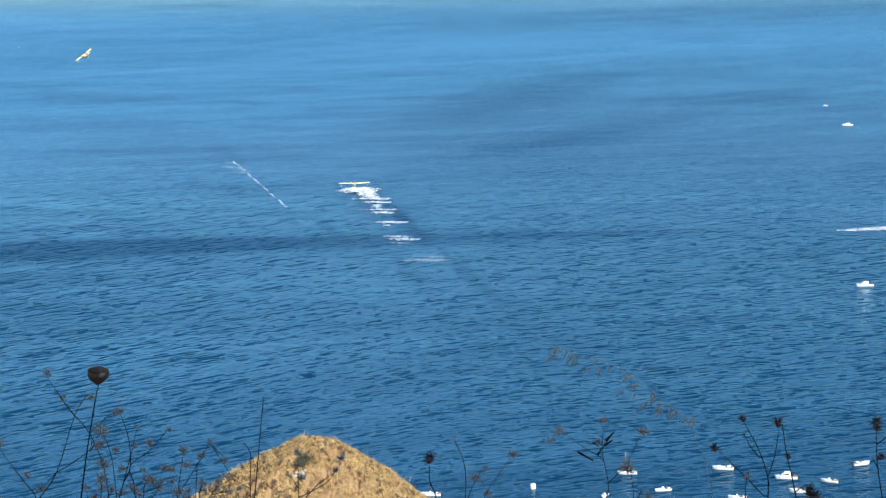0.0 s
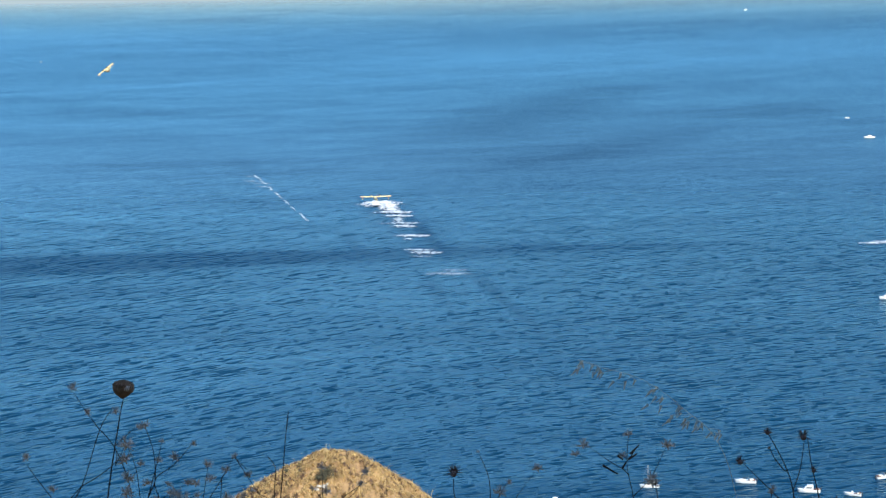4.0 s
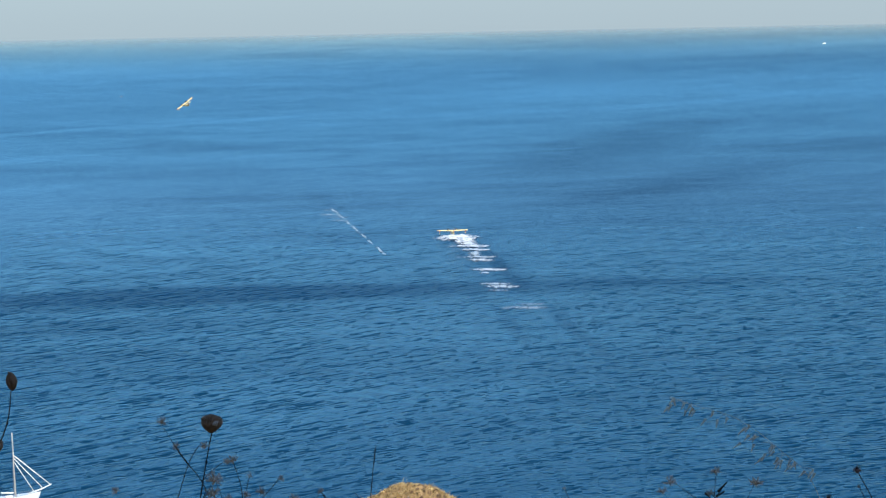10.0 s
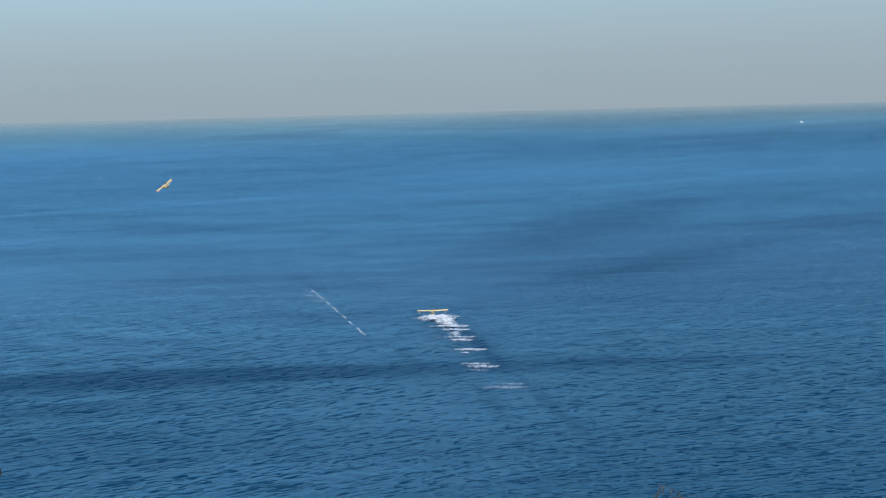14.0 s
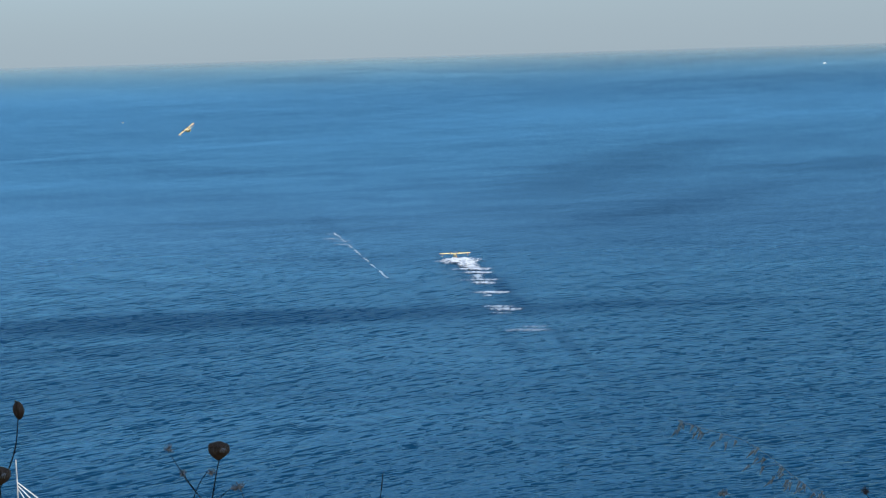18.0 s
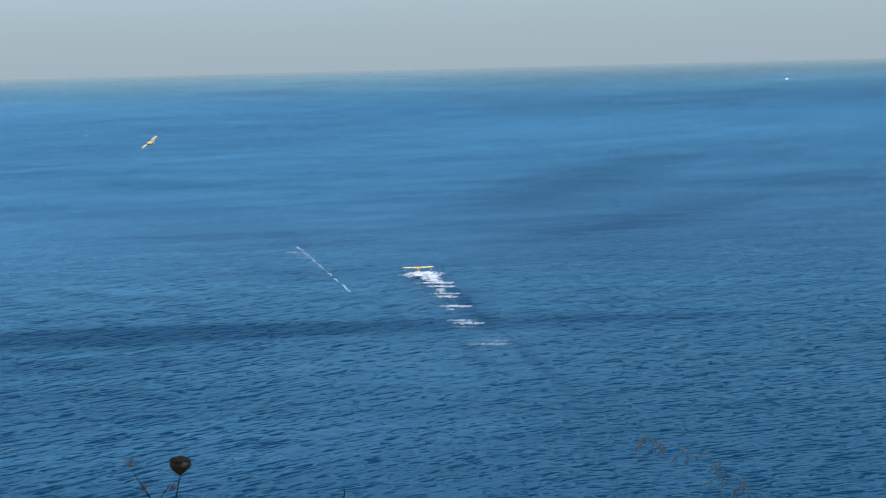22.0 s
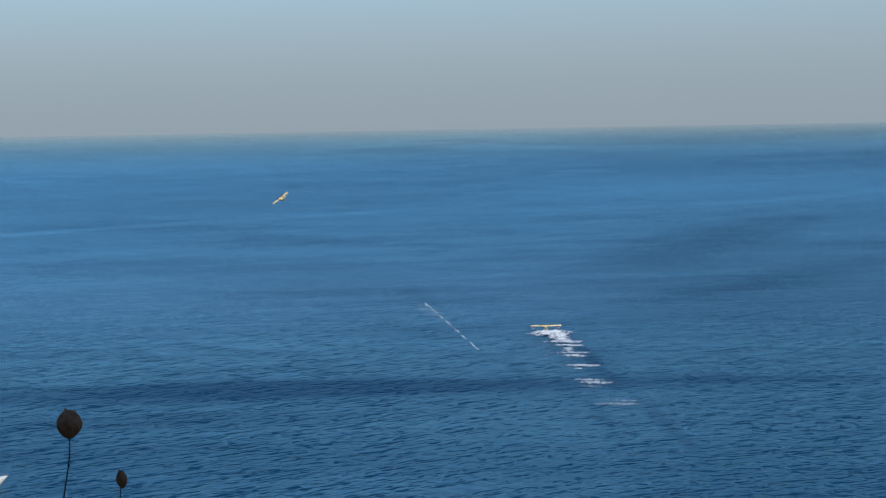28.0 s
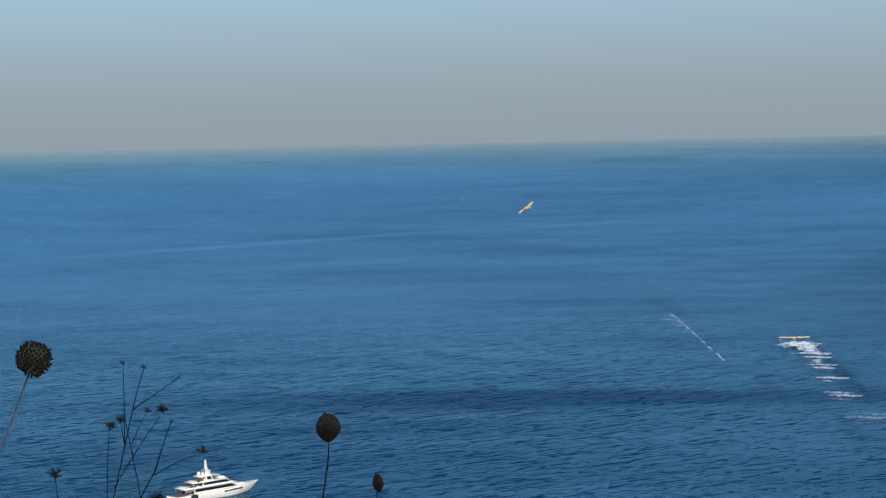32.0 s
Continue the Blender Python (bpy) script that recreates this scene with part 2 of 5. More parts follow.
    for x, y, a, c, turn, s in WIND_AND_TONE_PATCHES:
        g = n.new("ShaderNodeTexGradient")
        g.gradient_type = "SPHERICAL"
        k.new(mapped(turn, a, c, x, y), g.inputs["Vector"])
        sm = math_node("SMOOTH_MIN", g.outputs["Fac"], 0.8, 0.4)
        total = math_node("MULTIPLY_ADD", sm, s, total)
    # brightness trim: reflection painted stronger towards the open west
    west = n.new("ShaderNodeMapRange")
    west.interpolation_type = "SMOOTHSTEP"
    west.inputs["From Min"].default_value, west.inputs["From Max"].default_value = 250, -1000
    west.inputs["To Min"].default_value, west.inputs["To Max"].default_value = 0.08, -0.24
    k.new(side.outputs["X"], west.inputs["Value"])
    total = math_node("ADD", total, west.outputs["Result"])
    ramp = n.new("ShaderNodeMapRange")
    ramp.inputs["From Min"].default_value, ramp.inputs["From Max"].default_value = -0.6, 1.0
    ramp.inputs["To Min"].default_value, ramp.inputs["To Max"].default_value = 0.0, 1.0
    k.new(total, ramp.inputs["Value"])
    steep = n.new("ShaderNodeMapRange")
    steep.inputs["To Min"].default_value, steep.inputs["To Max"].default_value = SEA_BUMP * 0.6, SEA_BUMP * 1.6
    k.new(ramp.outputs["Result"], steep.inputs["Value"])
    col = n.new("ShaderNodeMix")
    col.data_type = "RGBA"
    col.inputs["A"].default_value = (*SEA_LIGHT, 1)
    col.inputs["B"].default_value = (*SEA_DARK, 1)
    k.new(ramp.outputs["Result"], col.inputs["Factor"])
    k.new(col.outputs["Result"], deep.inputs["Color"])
    rg = n.new("ShaderNodeMapRange")
    rg.inputs["To Min"].default_value, rg.inputs["To Max"].default_value = 0.07, 0.16
    k.new(ramp.outputs["Result"], rg.inputs["Value"])
    sheen = n.new("ShaderNodeMapRange")
    sheen.inputs["To Min"].default_value, sheen.inputs["To Max"].default_value = 1.0, 0.37
    k.new(ramp.outputs["Result"], sheen.inputs["Value"])
    # sheen painted by wave height: backs are made to shine more than troughs
    away = n.new("ShaderNodeVectorMath")
    away.operation = "LENGTH"
    k.new(geo.outputs["Position"], away.inputs[0])
    # aerial haze put in as transparency: the last water fades to sky before the horizon
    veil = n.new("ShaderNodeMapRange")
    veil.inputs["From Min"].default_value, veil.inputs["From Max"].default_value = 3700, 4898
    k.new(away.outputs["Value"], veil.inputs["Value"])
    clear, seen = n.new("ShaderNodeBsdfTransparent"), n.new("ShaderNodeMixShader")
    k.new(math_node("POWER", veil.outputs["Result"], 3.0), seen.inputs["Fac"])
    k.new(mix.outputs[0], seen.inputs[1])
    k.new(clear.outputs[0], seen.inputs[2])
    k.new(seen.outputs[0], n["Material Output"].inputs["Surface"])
    mild.inputs["Distance"].default_value = SEA_BUMP * 0.5
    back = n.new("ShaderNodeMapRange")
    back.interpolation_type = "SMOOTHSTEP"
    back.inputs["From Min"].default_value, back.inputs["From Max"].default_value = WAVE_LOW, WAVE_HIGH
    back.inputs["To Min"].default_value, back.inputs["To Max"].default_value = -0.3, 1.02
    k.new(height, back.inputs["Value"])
    blur = n.new("ShaderNodeMapRange")
    blur.interpolation_type = "SMOOTHSTEP"
    blur.inputs["From Min"].default_value, blur.inputs["From Max"].default_value = 800, 2600
    blur.inputs["To Min"].default_value, blur.inputs["To Max"].default_value = 1.0, 0.08
    k.new(away.outputs["Value"], blur.inputs["Value"])
    # teal horizon haze painted as a greener reflection tint on the farthest water
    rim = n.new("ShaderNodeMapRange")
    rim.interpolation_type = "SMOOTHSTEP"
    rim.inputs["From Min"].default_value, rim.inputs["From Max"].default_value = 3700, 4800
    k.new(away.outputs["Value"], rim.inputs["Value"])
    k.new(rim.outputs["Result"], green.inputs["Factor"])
    ease = math_node("MULTIPLY_ADD", blur.outputs["Result"], 0.7, 0.3)
    k.new(math_node("MULTIPLY", steep.outputs["Result"], ease), bp.inputs["Distance"])
    spread = math_node("MULTIPLY_ADD", blur.outputs["Result"], -0.28, math_node("ADD", rg.outputs["Result"], 0.28))
    k.new(spread, gloss.inputs["Roughness"])
    # far water's reflection is painted brighter and tinted anew with distance
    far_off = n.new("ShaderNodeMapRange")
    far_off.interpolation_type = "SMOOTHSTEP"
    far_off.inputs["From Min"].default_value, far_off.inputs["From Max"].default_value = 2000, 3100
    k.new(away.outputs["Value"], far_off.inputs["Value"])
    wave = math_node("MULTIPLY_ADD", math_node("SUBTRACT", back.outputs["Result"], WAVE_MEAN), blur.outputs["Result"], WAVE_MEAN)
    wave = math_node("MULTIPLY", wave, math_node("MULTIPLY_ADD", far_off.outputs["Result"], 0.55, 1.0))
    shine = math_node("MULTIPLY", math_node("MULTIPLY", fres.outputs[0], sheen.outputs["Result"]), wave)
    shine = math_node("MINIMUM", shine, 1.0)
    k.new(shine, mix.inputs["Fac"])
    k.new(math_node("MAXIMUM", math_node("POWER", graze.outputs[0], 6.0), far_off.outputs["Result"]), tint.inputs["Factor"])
    return m


SEA_SHEEN = (0.72, 0.93, 0.95)
SEA_BUMP = 1.0
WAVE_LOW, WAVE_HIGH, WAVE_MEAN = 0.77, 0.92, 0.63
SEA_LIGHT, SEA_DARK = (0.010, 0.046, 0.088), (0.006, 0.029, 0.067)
RIM_FROM, RIM_TO = 2200.0, 4900.0


def sea_level(r):
    """Height of the sheet at a range: flat, then rising so that its rim meets the line of sight to the horizon."""
    s = max(0.0, (r - RIM_FROM) / (RIM_TO - RIM_FROM))
    return 1.02 * EYE_HEIGHT * (0.2 * s ** 1.8 + 0.8 * s * s * (3 - 2 * s))


def sea_at(az, el):
    """Where the line of sight with this heading and dip meets the sheet."""
    lo, hi = 100.0, RIM_TO
    for _ in range(50):
        r = (lo + hi) / 2
        if EYE_HEIGHT + r * math.tan(radians(el)) > sea_level(r):
            lo = r
        else:
            hi = r
    return r * math.sin(radians(az)), r * math.cos(radians(az)), sea_level(r)


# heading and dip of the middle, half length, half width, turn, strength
WIND_AND_TONE_PATCHES = [(*sea_at(az, el)[:2], a, c, turn, s * (1.5 if a < 30 else 0.8)) for az, el, a, c, turn, s in (
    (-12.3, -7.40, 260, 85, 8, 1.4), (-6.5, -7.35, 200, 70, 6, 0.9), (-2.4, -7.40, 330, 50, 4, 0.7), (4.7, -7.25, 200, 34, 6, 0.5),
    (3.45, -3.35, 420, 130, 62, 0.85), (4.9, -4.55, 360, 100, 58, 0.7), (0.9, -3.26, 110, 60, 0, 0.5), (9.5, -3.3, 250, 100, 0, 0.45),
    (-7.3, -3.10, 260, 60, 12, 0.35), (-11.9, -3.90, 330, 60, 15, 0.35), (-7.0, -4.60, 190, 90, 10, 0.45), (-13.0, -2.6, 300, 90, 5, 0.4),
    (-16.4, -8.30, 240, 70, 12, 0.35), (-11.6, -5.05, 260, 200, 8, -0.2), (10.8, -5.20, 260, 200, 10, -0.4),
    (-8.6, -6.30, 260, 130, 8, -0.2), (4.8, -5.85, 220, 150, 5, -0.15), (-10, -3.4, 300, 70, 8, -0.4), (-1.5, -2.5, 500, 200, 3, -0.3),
    # narrow darker streaks along the seaplane tracks
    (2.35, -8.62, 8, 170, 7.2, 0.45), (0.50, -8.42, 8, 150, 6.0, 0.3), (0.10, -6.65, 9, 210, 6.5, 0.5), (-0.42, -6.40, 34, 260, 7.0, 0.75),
    # negative entries: pale slicks, and trims painted in only to lift brightness
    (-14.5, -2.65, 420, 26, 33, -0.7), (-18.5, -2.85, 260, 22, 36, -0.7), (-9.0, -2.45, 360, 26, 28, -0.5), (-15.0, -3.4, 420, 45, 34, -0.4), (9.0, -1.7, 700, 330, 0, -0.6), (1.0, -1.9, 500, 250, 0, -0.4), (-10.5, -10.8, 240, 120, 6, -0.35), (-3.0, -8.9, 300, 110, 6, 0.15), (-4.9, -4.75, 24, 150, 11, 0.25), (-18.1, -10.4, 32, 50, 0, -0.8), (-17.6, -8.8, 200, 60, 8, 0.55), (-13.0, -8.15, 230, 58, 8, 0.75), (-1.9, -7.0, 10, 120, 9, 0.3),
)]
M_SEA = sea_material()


# ---- building helpers ----
def mesh_of(name, verts, faces, smooth=True, closed=True):
    me = bpy.data.meshes.new(name)
    me.from_pydata([tuple(v) for v in verts], [], faces)
    if closed:
        m = bmesh.new()
        m.from_mesh(me)
        bmesh.ops.recalc_face_normals(m, faces=list(m.faces))
        m.to_mesh(me)
        m.free()
    if smooth:
        me.polygons.foreach_set("use_smooth", [True] * len(me.polygons))
    me.update()
    return me


def part(name, shape, mat, parent=None, label="", smooth=True, closed=True):
    """One mesh object from (verts, faces), under a thing or a part."""
    me = mesh_of(name, shape[0], shape[1], smooth, closed)
    me.materials.append(mat)
    ob = new(name, me)
    if parent is not None:
        ob.parent = parent
    if label:
        ob["label"] = label
    return ob


def thing(name, m, label, category, group="", kind=""):
    ob = new(name)
    ob.empty_display_size = 0.2
    ob.matrix_basis = m
    return tagged(ob, label, category, group, kind)


def joined(*shapes):
    verts, faces = [], []
    for v, f in shapes:
        o = len(verts)
        verts += list(v)
        faces += [tuple(i + o for i in q) for q in f]
    return verts, faces


def rings(sections, cap=True):
    """A skin over closed sections of equal count."""
    n = len(sections[0])
    verts = [Vector(p) for s in sections for p in s]
    faces = []
    for i in range(len(sections) - 1):
        for j in range(n):
            a, b = i * n + j, i * n + (j + 1) % n
            faces.append((a, b, b + n, a + n))
    if cap:
        faces.append(tuple(reversed(range(n))))
        faces.append(tuple(range((len(sections) - 1) * n, len(sections) * n)))
    return verts, faces


def tube(points, r0, r1=None, sides=6):
    """A tapered round bar along points."""
    pts = [Vector(p) for p in points]
    r1 = r0 if r1 is None else r1
    out = []
    for i, p in enumerate(pts):
        d = (pts[min(i + 1, len(pts) - 1)] - pts[max(i - 1, 0)]).normalized()
        u = d.orthogonal().normalized() if abs(d.y) > 0.95 else d.cross(Vector((0, 1, 0))).normalized()
        w = d.cross(u)
        r = r0 + (r1 - r0) * i / (len(pts) - 1)
        out.append([p + u * (r * math.cos(2 * math.pi * j / sides)) + w * (r * math.sin(2 * math.pi * j / sides)) for j in range(sides)])
    return rings(out)


def curve_points(points, steps=4):
    """More points along a smooth line through the given ones."""
    p = [Vector(q) for q in points]
    if len(p) < 3:
        return p
    out = []
    for i in range(len(p) - 1):
        a, b, c, d = p[max(i - 1, 0)], p[i], p[i + 1], p[min(i + 2, len(p) - 1)]
        for s in range(steps):
            t = s / steps
            out.append(0.5 * ((2 * b) + (c - a) * t + (2 * a - 5 * b + 4 * c - d) * t * t + (3 * b - a - 3 * c + d) * t ** 3))
    return out + [p[-1]]


def ball(r, c=(0, 0, 0), squash=(1, 1, 1), n=10, rows=7):
    secs = []
    for i in range(1, rows):
        a = math.pi * i / rows
        secs.append([(c[0] + r * squash[0] * math.sin(a) * math.cos(2 * math.pi * j / n), c[1] + r * squash[1] * math.sin(a) * math.sin(2 * math.pi * j / n),
                      c[2] - r * squash[2] * math.cos(a)) for j in range(n)])
    return rings(secs)


def slab(profile, half, top_half=None, bevel=0.0):
    """A side profile of (x, z) points carried across the beam; points above the middle height may be narrower."""
    zs = [z for _, z in profile]
    lo, hi = min(zs), max(zs)
    top_half = half if top_half is None else top_half

    def w(z):
        return half + (top_half - half) * (z - lo) / max(hi - lo, 1e-6)
    cx, cz = sum(x for x, _ in profile) / len(profile), (lo + hi) / 2
    secs = []
    inner = [(x + (cx - x) * 0.03, z + (cz - z) * 0.06) for x, z in profile]
    secs.append([(x, -w(z), z) for x, z in inner])
    secs.append([(x, -w(z) + bevel, z) for x, z in profile])
    secs.append([(x, w(z) - bevel, z) for x, z in profile])
    secs.append([(x, w(z), z) for x, z in inner])
    return rings(secs)


def box(x0, x1, y0, y1, z0, z1, b=0.03):
    """A block with its edges broken."""
    v, f = [], []
    m = bmesh.new()
    bmesh.ops.create_cube(m, size=1.0)
    for p in m.verts:
        p.co = Vector((x0 + (p.co.x + 0.5) * (x1 - x0), y0 + (p.co.y + 0.5) * (y1 - y0), z0 + (p.co.z + 0.5) * (z1 - z0)))
    bmesh.ops.bevel(m, geom=list(m.edges), offset=b, segments=1, affect="EDGES")
    v = [p.co.copy() for p in m.verts]
    m.verts.index_update()
    f = [tuple(p.index for p in q.verts) for q in m.faces]
    m.free()
    return v, f


# ---- sea: one sheet to the horizon ----
def build_sea():
    """Polar sheet round the headland; beyond 2.2 km it curves up so that its rim stands at eye level, where the horizon is."""
    fine = np.arange(-24.5, 17.5, 0.11)
    az = np.concatenate([np.linspace(-150, -26, 40), fine, np.linspace(19, 150, 42)])
    near = np.concatenate([np.linspace(150, 560, 18), np.arange(580, 1100, 2.2), np.arange(1100, 1700, 4.0), np.arange(1700, 2200, 8.0)])
    rad = np.concatenate([near, np.linspace(RIM_FROM, RIM_TO, 260)])
    lift = np.array([sea_level(q) for q in rad])
    a, r = np.meshgrid(np.radians(az), rad)
    x, y = r * np.sin(a), r * np.cos(a)
    z = np.repeat(lift[:, None], len(az), 1)
    rng = np.random.RandomState(4)
    fade = np.clip((2600 - r) / 1500, 0, 1) * np.clip((r - 500) / 120, 0, 1)
    for i in range(26):
        length = rng.uniform(7.5, 18)
        turn = radians(rng.normal(28, 24))
        ph = rng.uniform(0, 6.28)
        kx, ky = math.sin(turn) * 2 * math.pi / length, math.cos(turn) * 2 * math.pi / length
        group = 0.6 + 0.4 * np.sin(x * rng.uniform(0.01, 0.04) + y * rng.uniform(0.006, 0.02) + ph)
        z = z + fade * group * 0.0026 * length * np.sin(kx * x + ky * y + ph + 1.2 * np.sin(x * 0.03 + ph))
    rows, cols = r.shape
    co = np.stack([x, y, z], -1).reshape(-1, 3)
    i = np.arange(rows - 1)[:, None] * cols + np.arange(cols - 1)[None]
    quads = np.stack([i, i + 1, i + cols + 1, i + cols], -1).reshape(-1, 4)
    me = bpy.data.meshes.new("sea")
    me.vertices.add(len(co))
    me.vertices.foreach_set("co", co.ravel())
    me.loops.add(quads.size)
    me.loops.foreach_set("vertex_index", quads.ravel().astype(np.int32))
    me.polygons.add(len(quads))
    me.polygons.foreach_set("loop_start", np.arange(0, quads.size, 4, dtype=np.int32))
    me.polygons.foreach_set("use_smooth", np.ones(len(quads), dtype=bool))
    me.update(calc_edges=True)
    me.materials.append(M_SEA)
    tagged(new("water", me), "deep blue rippled open sea with wind patches", "sea", kind="structure")


build_sea()


# ---- land: the slope that the camera stands on ----
def land_height(x, y):
    """Height above the sea: a path by the camera, a falling slope before it, and behind it an unseen bank added to
    shade the plants.
    """
    r = y + 0.12 * abs(x) if y > 0 else y
    if y < -1.6:
        h = -1.65 + min((-1.6 - y) * 1.75, 11.0) + 0.12 * max(0, -8 - y)
    elif r < 4:
        h = -1.65 - 0.07 * max(r, 0)
    elif r < 7:
        h = -1.93 - 0.35 * (r - 4)
    else:
        h = -2.98 - 0.62 * (r - 7)
    h += 0.10 * noise.noise((x * 0.5, y * 0.5, 0)) + 0.7 * noise.noise((x * 0.06, y * 0.06, 3)) * min(1, abs(y) / 20)
    return EYE_HEIGHT + h


def grid(xs, ys, fn):
    verts = [(x, y, fn(x, y)) for y in ys for x in xs]
    n = len(xs)
    return verts, [(j * n + i, j * n + i + 1, (j + 1) * n + i + 1, (j + 1) * n + i) for j in range(len(ys) - 1) for i in range(n - 1)]


def spaced(lo, hi, n, power=2.2):
    out = []
    for i in range(n):
        s = 2 * i / (n - 1) - 1
        out.append((hi if s > 0 else -lo) * math.copysign(abs(s) ** power, s))
    return out


tagged(part("ground", grid(spaced(-420, 420, 90), spaced(-160, 420, 120), land_height), M_SOIL, closed=False), "dry grassy coastal slope falling to the sea", "hillside", kind="structure")

HILL_R, HILL_AZ = 60.0, radians(-2.48)
HILL = Vector((HILL_R * math.sin(HILL_AZ), HILL_R * math.cos(HILL_AZ), EYE_HEIGHT - HILL_R * math.tan(radians(13.12))))


def hill_height(u, v):
    """Grassy knoll: a blunt cone with lumps."""
    rho = math.hypot(u * (1.0 if u < 0 else 1.2), v * 0.9)
    h = -0.68 * (math.sqrt(rho * rho + 1.3) - math.sqrt(1.3))
    h += 0.15 * noise.noise((u * 1.1, v * 1.1, 5)) + 0.05 * noise.noise((u * 5, v * 5, 9))
    return h + tussock(u, v)


def tussock(u, v):
    """Soft cushions of matted grass, with pits between them."""
    w, w2 = 0.7 * noise.noise((u * 2.2, v * 2.2, 2)), 0.5 * noise.noise((u * 5.2, v * 5.2, 3))
    d = noise.voronoi((u * 4.2 + w + w2, v * 3.4 - w, 0.5))[0]
    cushion = min(1.0, (d[1] - d[0]) * 1.7) ** 0.7
    small = 0.5 + 0.5 * noise.noise((u * 8.2, v * 7.2 + w, 8))
    near = noise.voronoi((u * 2.5 - w, v * 1.9 + w2, 6.5))[0][0]
    pit = max(0.0, 1 - near * 2.5) * (0.8 + noise.noise((u * 0.7, v * 0.7, 3)))
    return 0.14 * cushion + 0.05 * small - 0.42 * max(0.0, pit) - 0.04


def build_hill():
    hill = thing("hillock", Matrix.Translation(HILL), "rounded knoll covered in golden dry grass", "hillock", kind="structure")
    us = [-26 + 20 * i / 16 for i in range(16)] + [-6 + 12 * i / 300 for i in range(300)] + [6 + 20 * i / 16 for i in range(17)]
    vs = [-26 + 19 * i / 16 for i in range(16)] + [-7 + 9.5 * i / 230 for i in range(230)] + [2.5 + 20 * i / 16 for i in range(17)]
    part("soil", grid(us, vs, hill_height), M_SOIL, hill, closed=False)
    rnd = random.Random(3)
    verts, faces = [], []
    for i in range(110000):
        u, v = (rnd.uniform(-3.4, 3.4), rnd.uniform(-3.8, 1.0)) if i % 5 else (rnd.uniform(-6.0, 6.0), rnd.uniform(-6.6, 2.2))
        lump = tussock(u, v)
        if lump < 0.0 + 0.05 * rnd.random() and rnd.random() < 0.95:
            continue
        slope = Vector((tussock(u - 0.05, v) - tussock(u + 0.05, v), tussock(u, v - 0.05) - tussock(u, v + 0.05), 0)) * 4
        a = rnd.uniform(0, 6.283)
        d = Vector((math.cos(a), math.sin(a), 0)) * 0.7 + slope + Vector((0.2, -0.1, 0))
        tall = rnd.uniform(0.05, 0.11) * (rnd.uniform(2.2, 4.0) if rnd.random() < 0.012 else 1)
        p = Vector((u, v, hill_height(u, v) - 0.01))
        s = Vector((-d.y, d.x, 0)).normalized() * rnd.uniform(0.004, 0.008)
        mid = p + d * (tall * 0.5) + Vector((0, 0, tall * 0.55))
        tip = p + d * (tall * 1.3) + Vector((0, 0, tall * rnd.uniform(0.45, 0.9)))
        o = len(verts)
        verts += [p - s, p + s, mid - s * 0.8, mid + s * 0.8, tip]
        faces += [(o, o + 1, o + 3, o + 2), (o + 2, o + 3, o + 4)]
    tagged(part("grass", (verts, faces), M_GRASS, hill, closed=False), "golden sun-dried grass tufts", kind="stuff")
    verts, faces = [], []
    for i in range(520):
        u, v = rnd.uniform(-5.0, 5.0), rnd.uniform(-6.0, 0.6)
        size = rnd.uniform(0.04, 0.10)
        for _ in range(int(90 * size / 0.1)):
            c = Vector((u + rnd.gauss(0, size * 0.5), v + rnd.gauss(0, size * 0.5), 0))
            c.z = hill_height(c.x, c.y) + 0.03
            tip = c + Vector((rnd.gauss(0, 0.03), rnd.gauss(0, 0.03), rnd.uniform(0.03, 0.09)))
            s = Vector((rnd.gauss(0, 1), rnd.gauss(0, 1), 0)).normalized() * 0.008
            o = len(verts)
            verts += [c - s, c + s, tip]
            faces.append((o, o + 1, o + 2))
    tagged(part("dead_tufts", (verts, faces), M_TUFT, hill, closed=False), "small dead brown tufts among the grass", kind="stuff")
    return hill


build_hill()


def build_shrub(u, v, size, label):
    """A low bush of many twigs and small leaves."""
    rnd = random.Random(int(size * 1000) + 5)
    ob = thing("shrub", Matrix.Translation(HILL + Vector((u, v, hill_height(u, v)))), label, "shrub")
    twigs, leaves = [], ([], [])
    for i in range(34):
        a, e = rnd.uniform(0, 6.283), rnd.uniform(0.25, 1.45)
        d = Vector((math.cos(a) * math.cos(e), math.sin(a) * math.cos(e), math.sin(e)))
        tip = d * size * rnd.uniform(0.6, 1.0)
        twigs.append(tube([(0, 0, -0.03), tip * 0.5 + Vector((0, 0, 0.03)), tip], 0.010, 0.004, 4))
        for _ in range(44):
            c = tip * rnd.uniform(0.45, 1.05) + Vector((rnd.gauss(0, 0.05), rnd.gauss(0, 0.05), rnd.gauss(0, 0.04)))
            n1 = Vector((rnd.gauss(0, 1), rnd.gauss(0, 1), rnd.gauss(0, 1))).normalized()
            n2 = n1.orthogonal().normalized()
            o = len(leaves[0])
            leaves[0].extend([c - n1 * 0.03, c + n2 * 0.012, c + n1 * 0.03, c - n2 * 0.012])
            leaves[1].append((o, o + 1, o + 2, o + 3))
    part("twig_frame", joined(*twigs), M_STEM, ob)
    tagged(part("leaves", leaves, M_SHRUB, ob, closed=False), kind="stuff")


build_shrub(-0.25, -1.35, 0.46, "low grey-green scrub bush on the grassy knoll")
build_shrub(-1.5, -0.15, 0.24, "small dry dark bush on the knoll's edge")


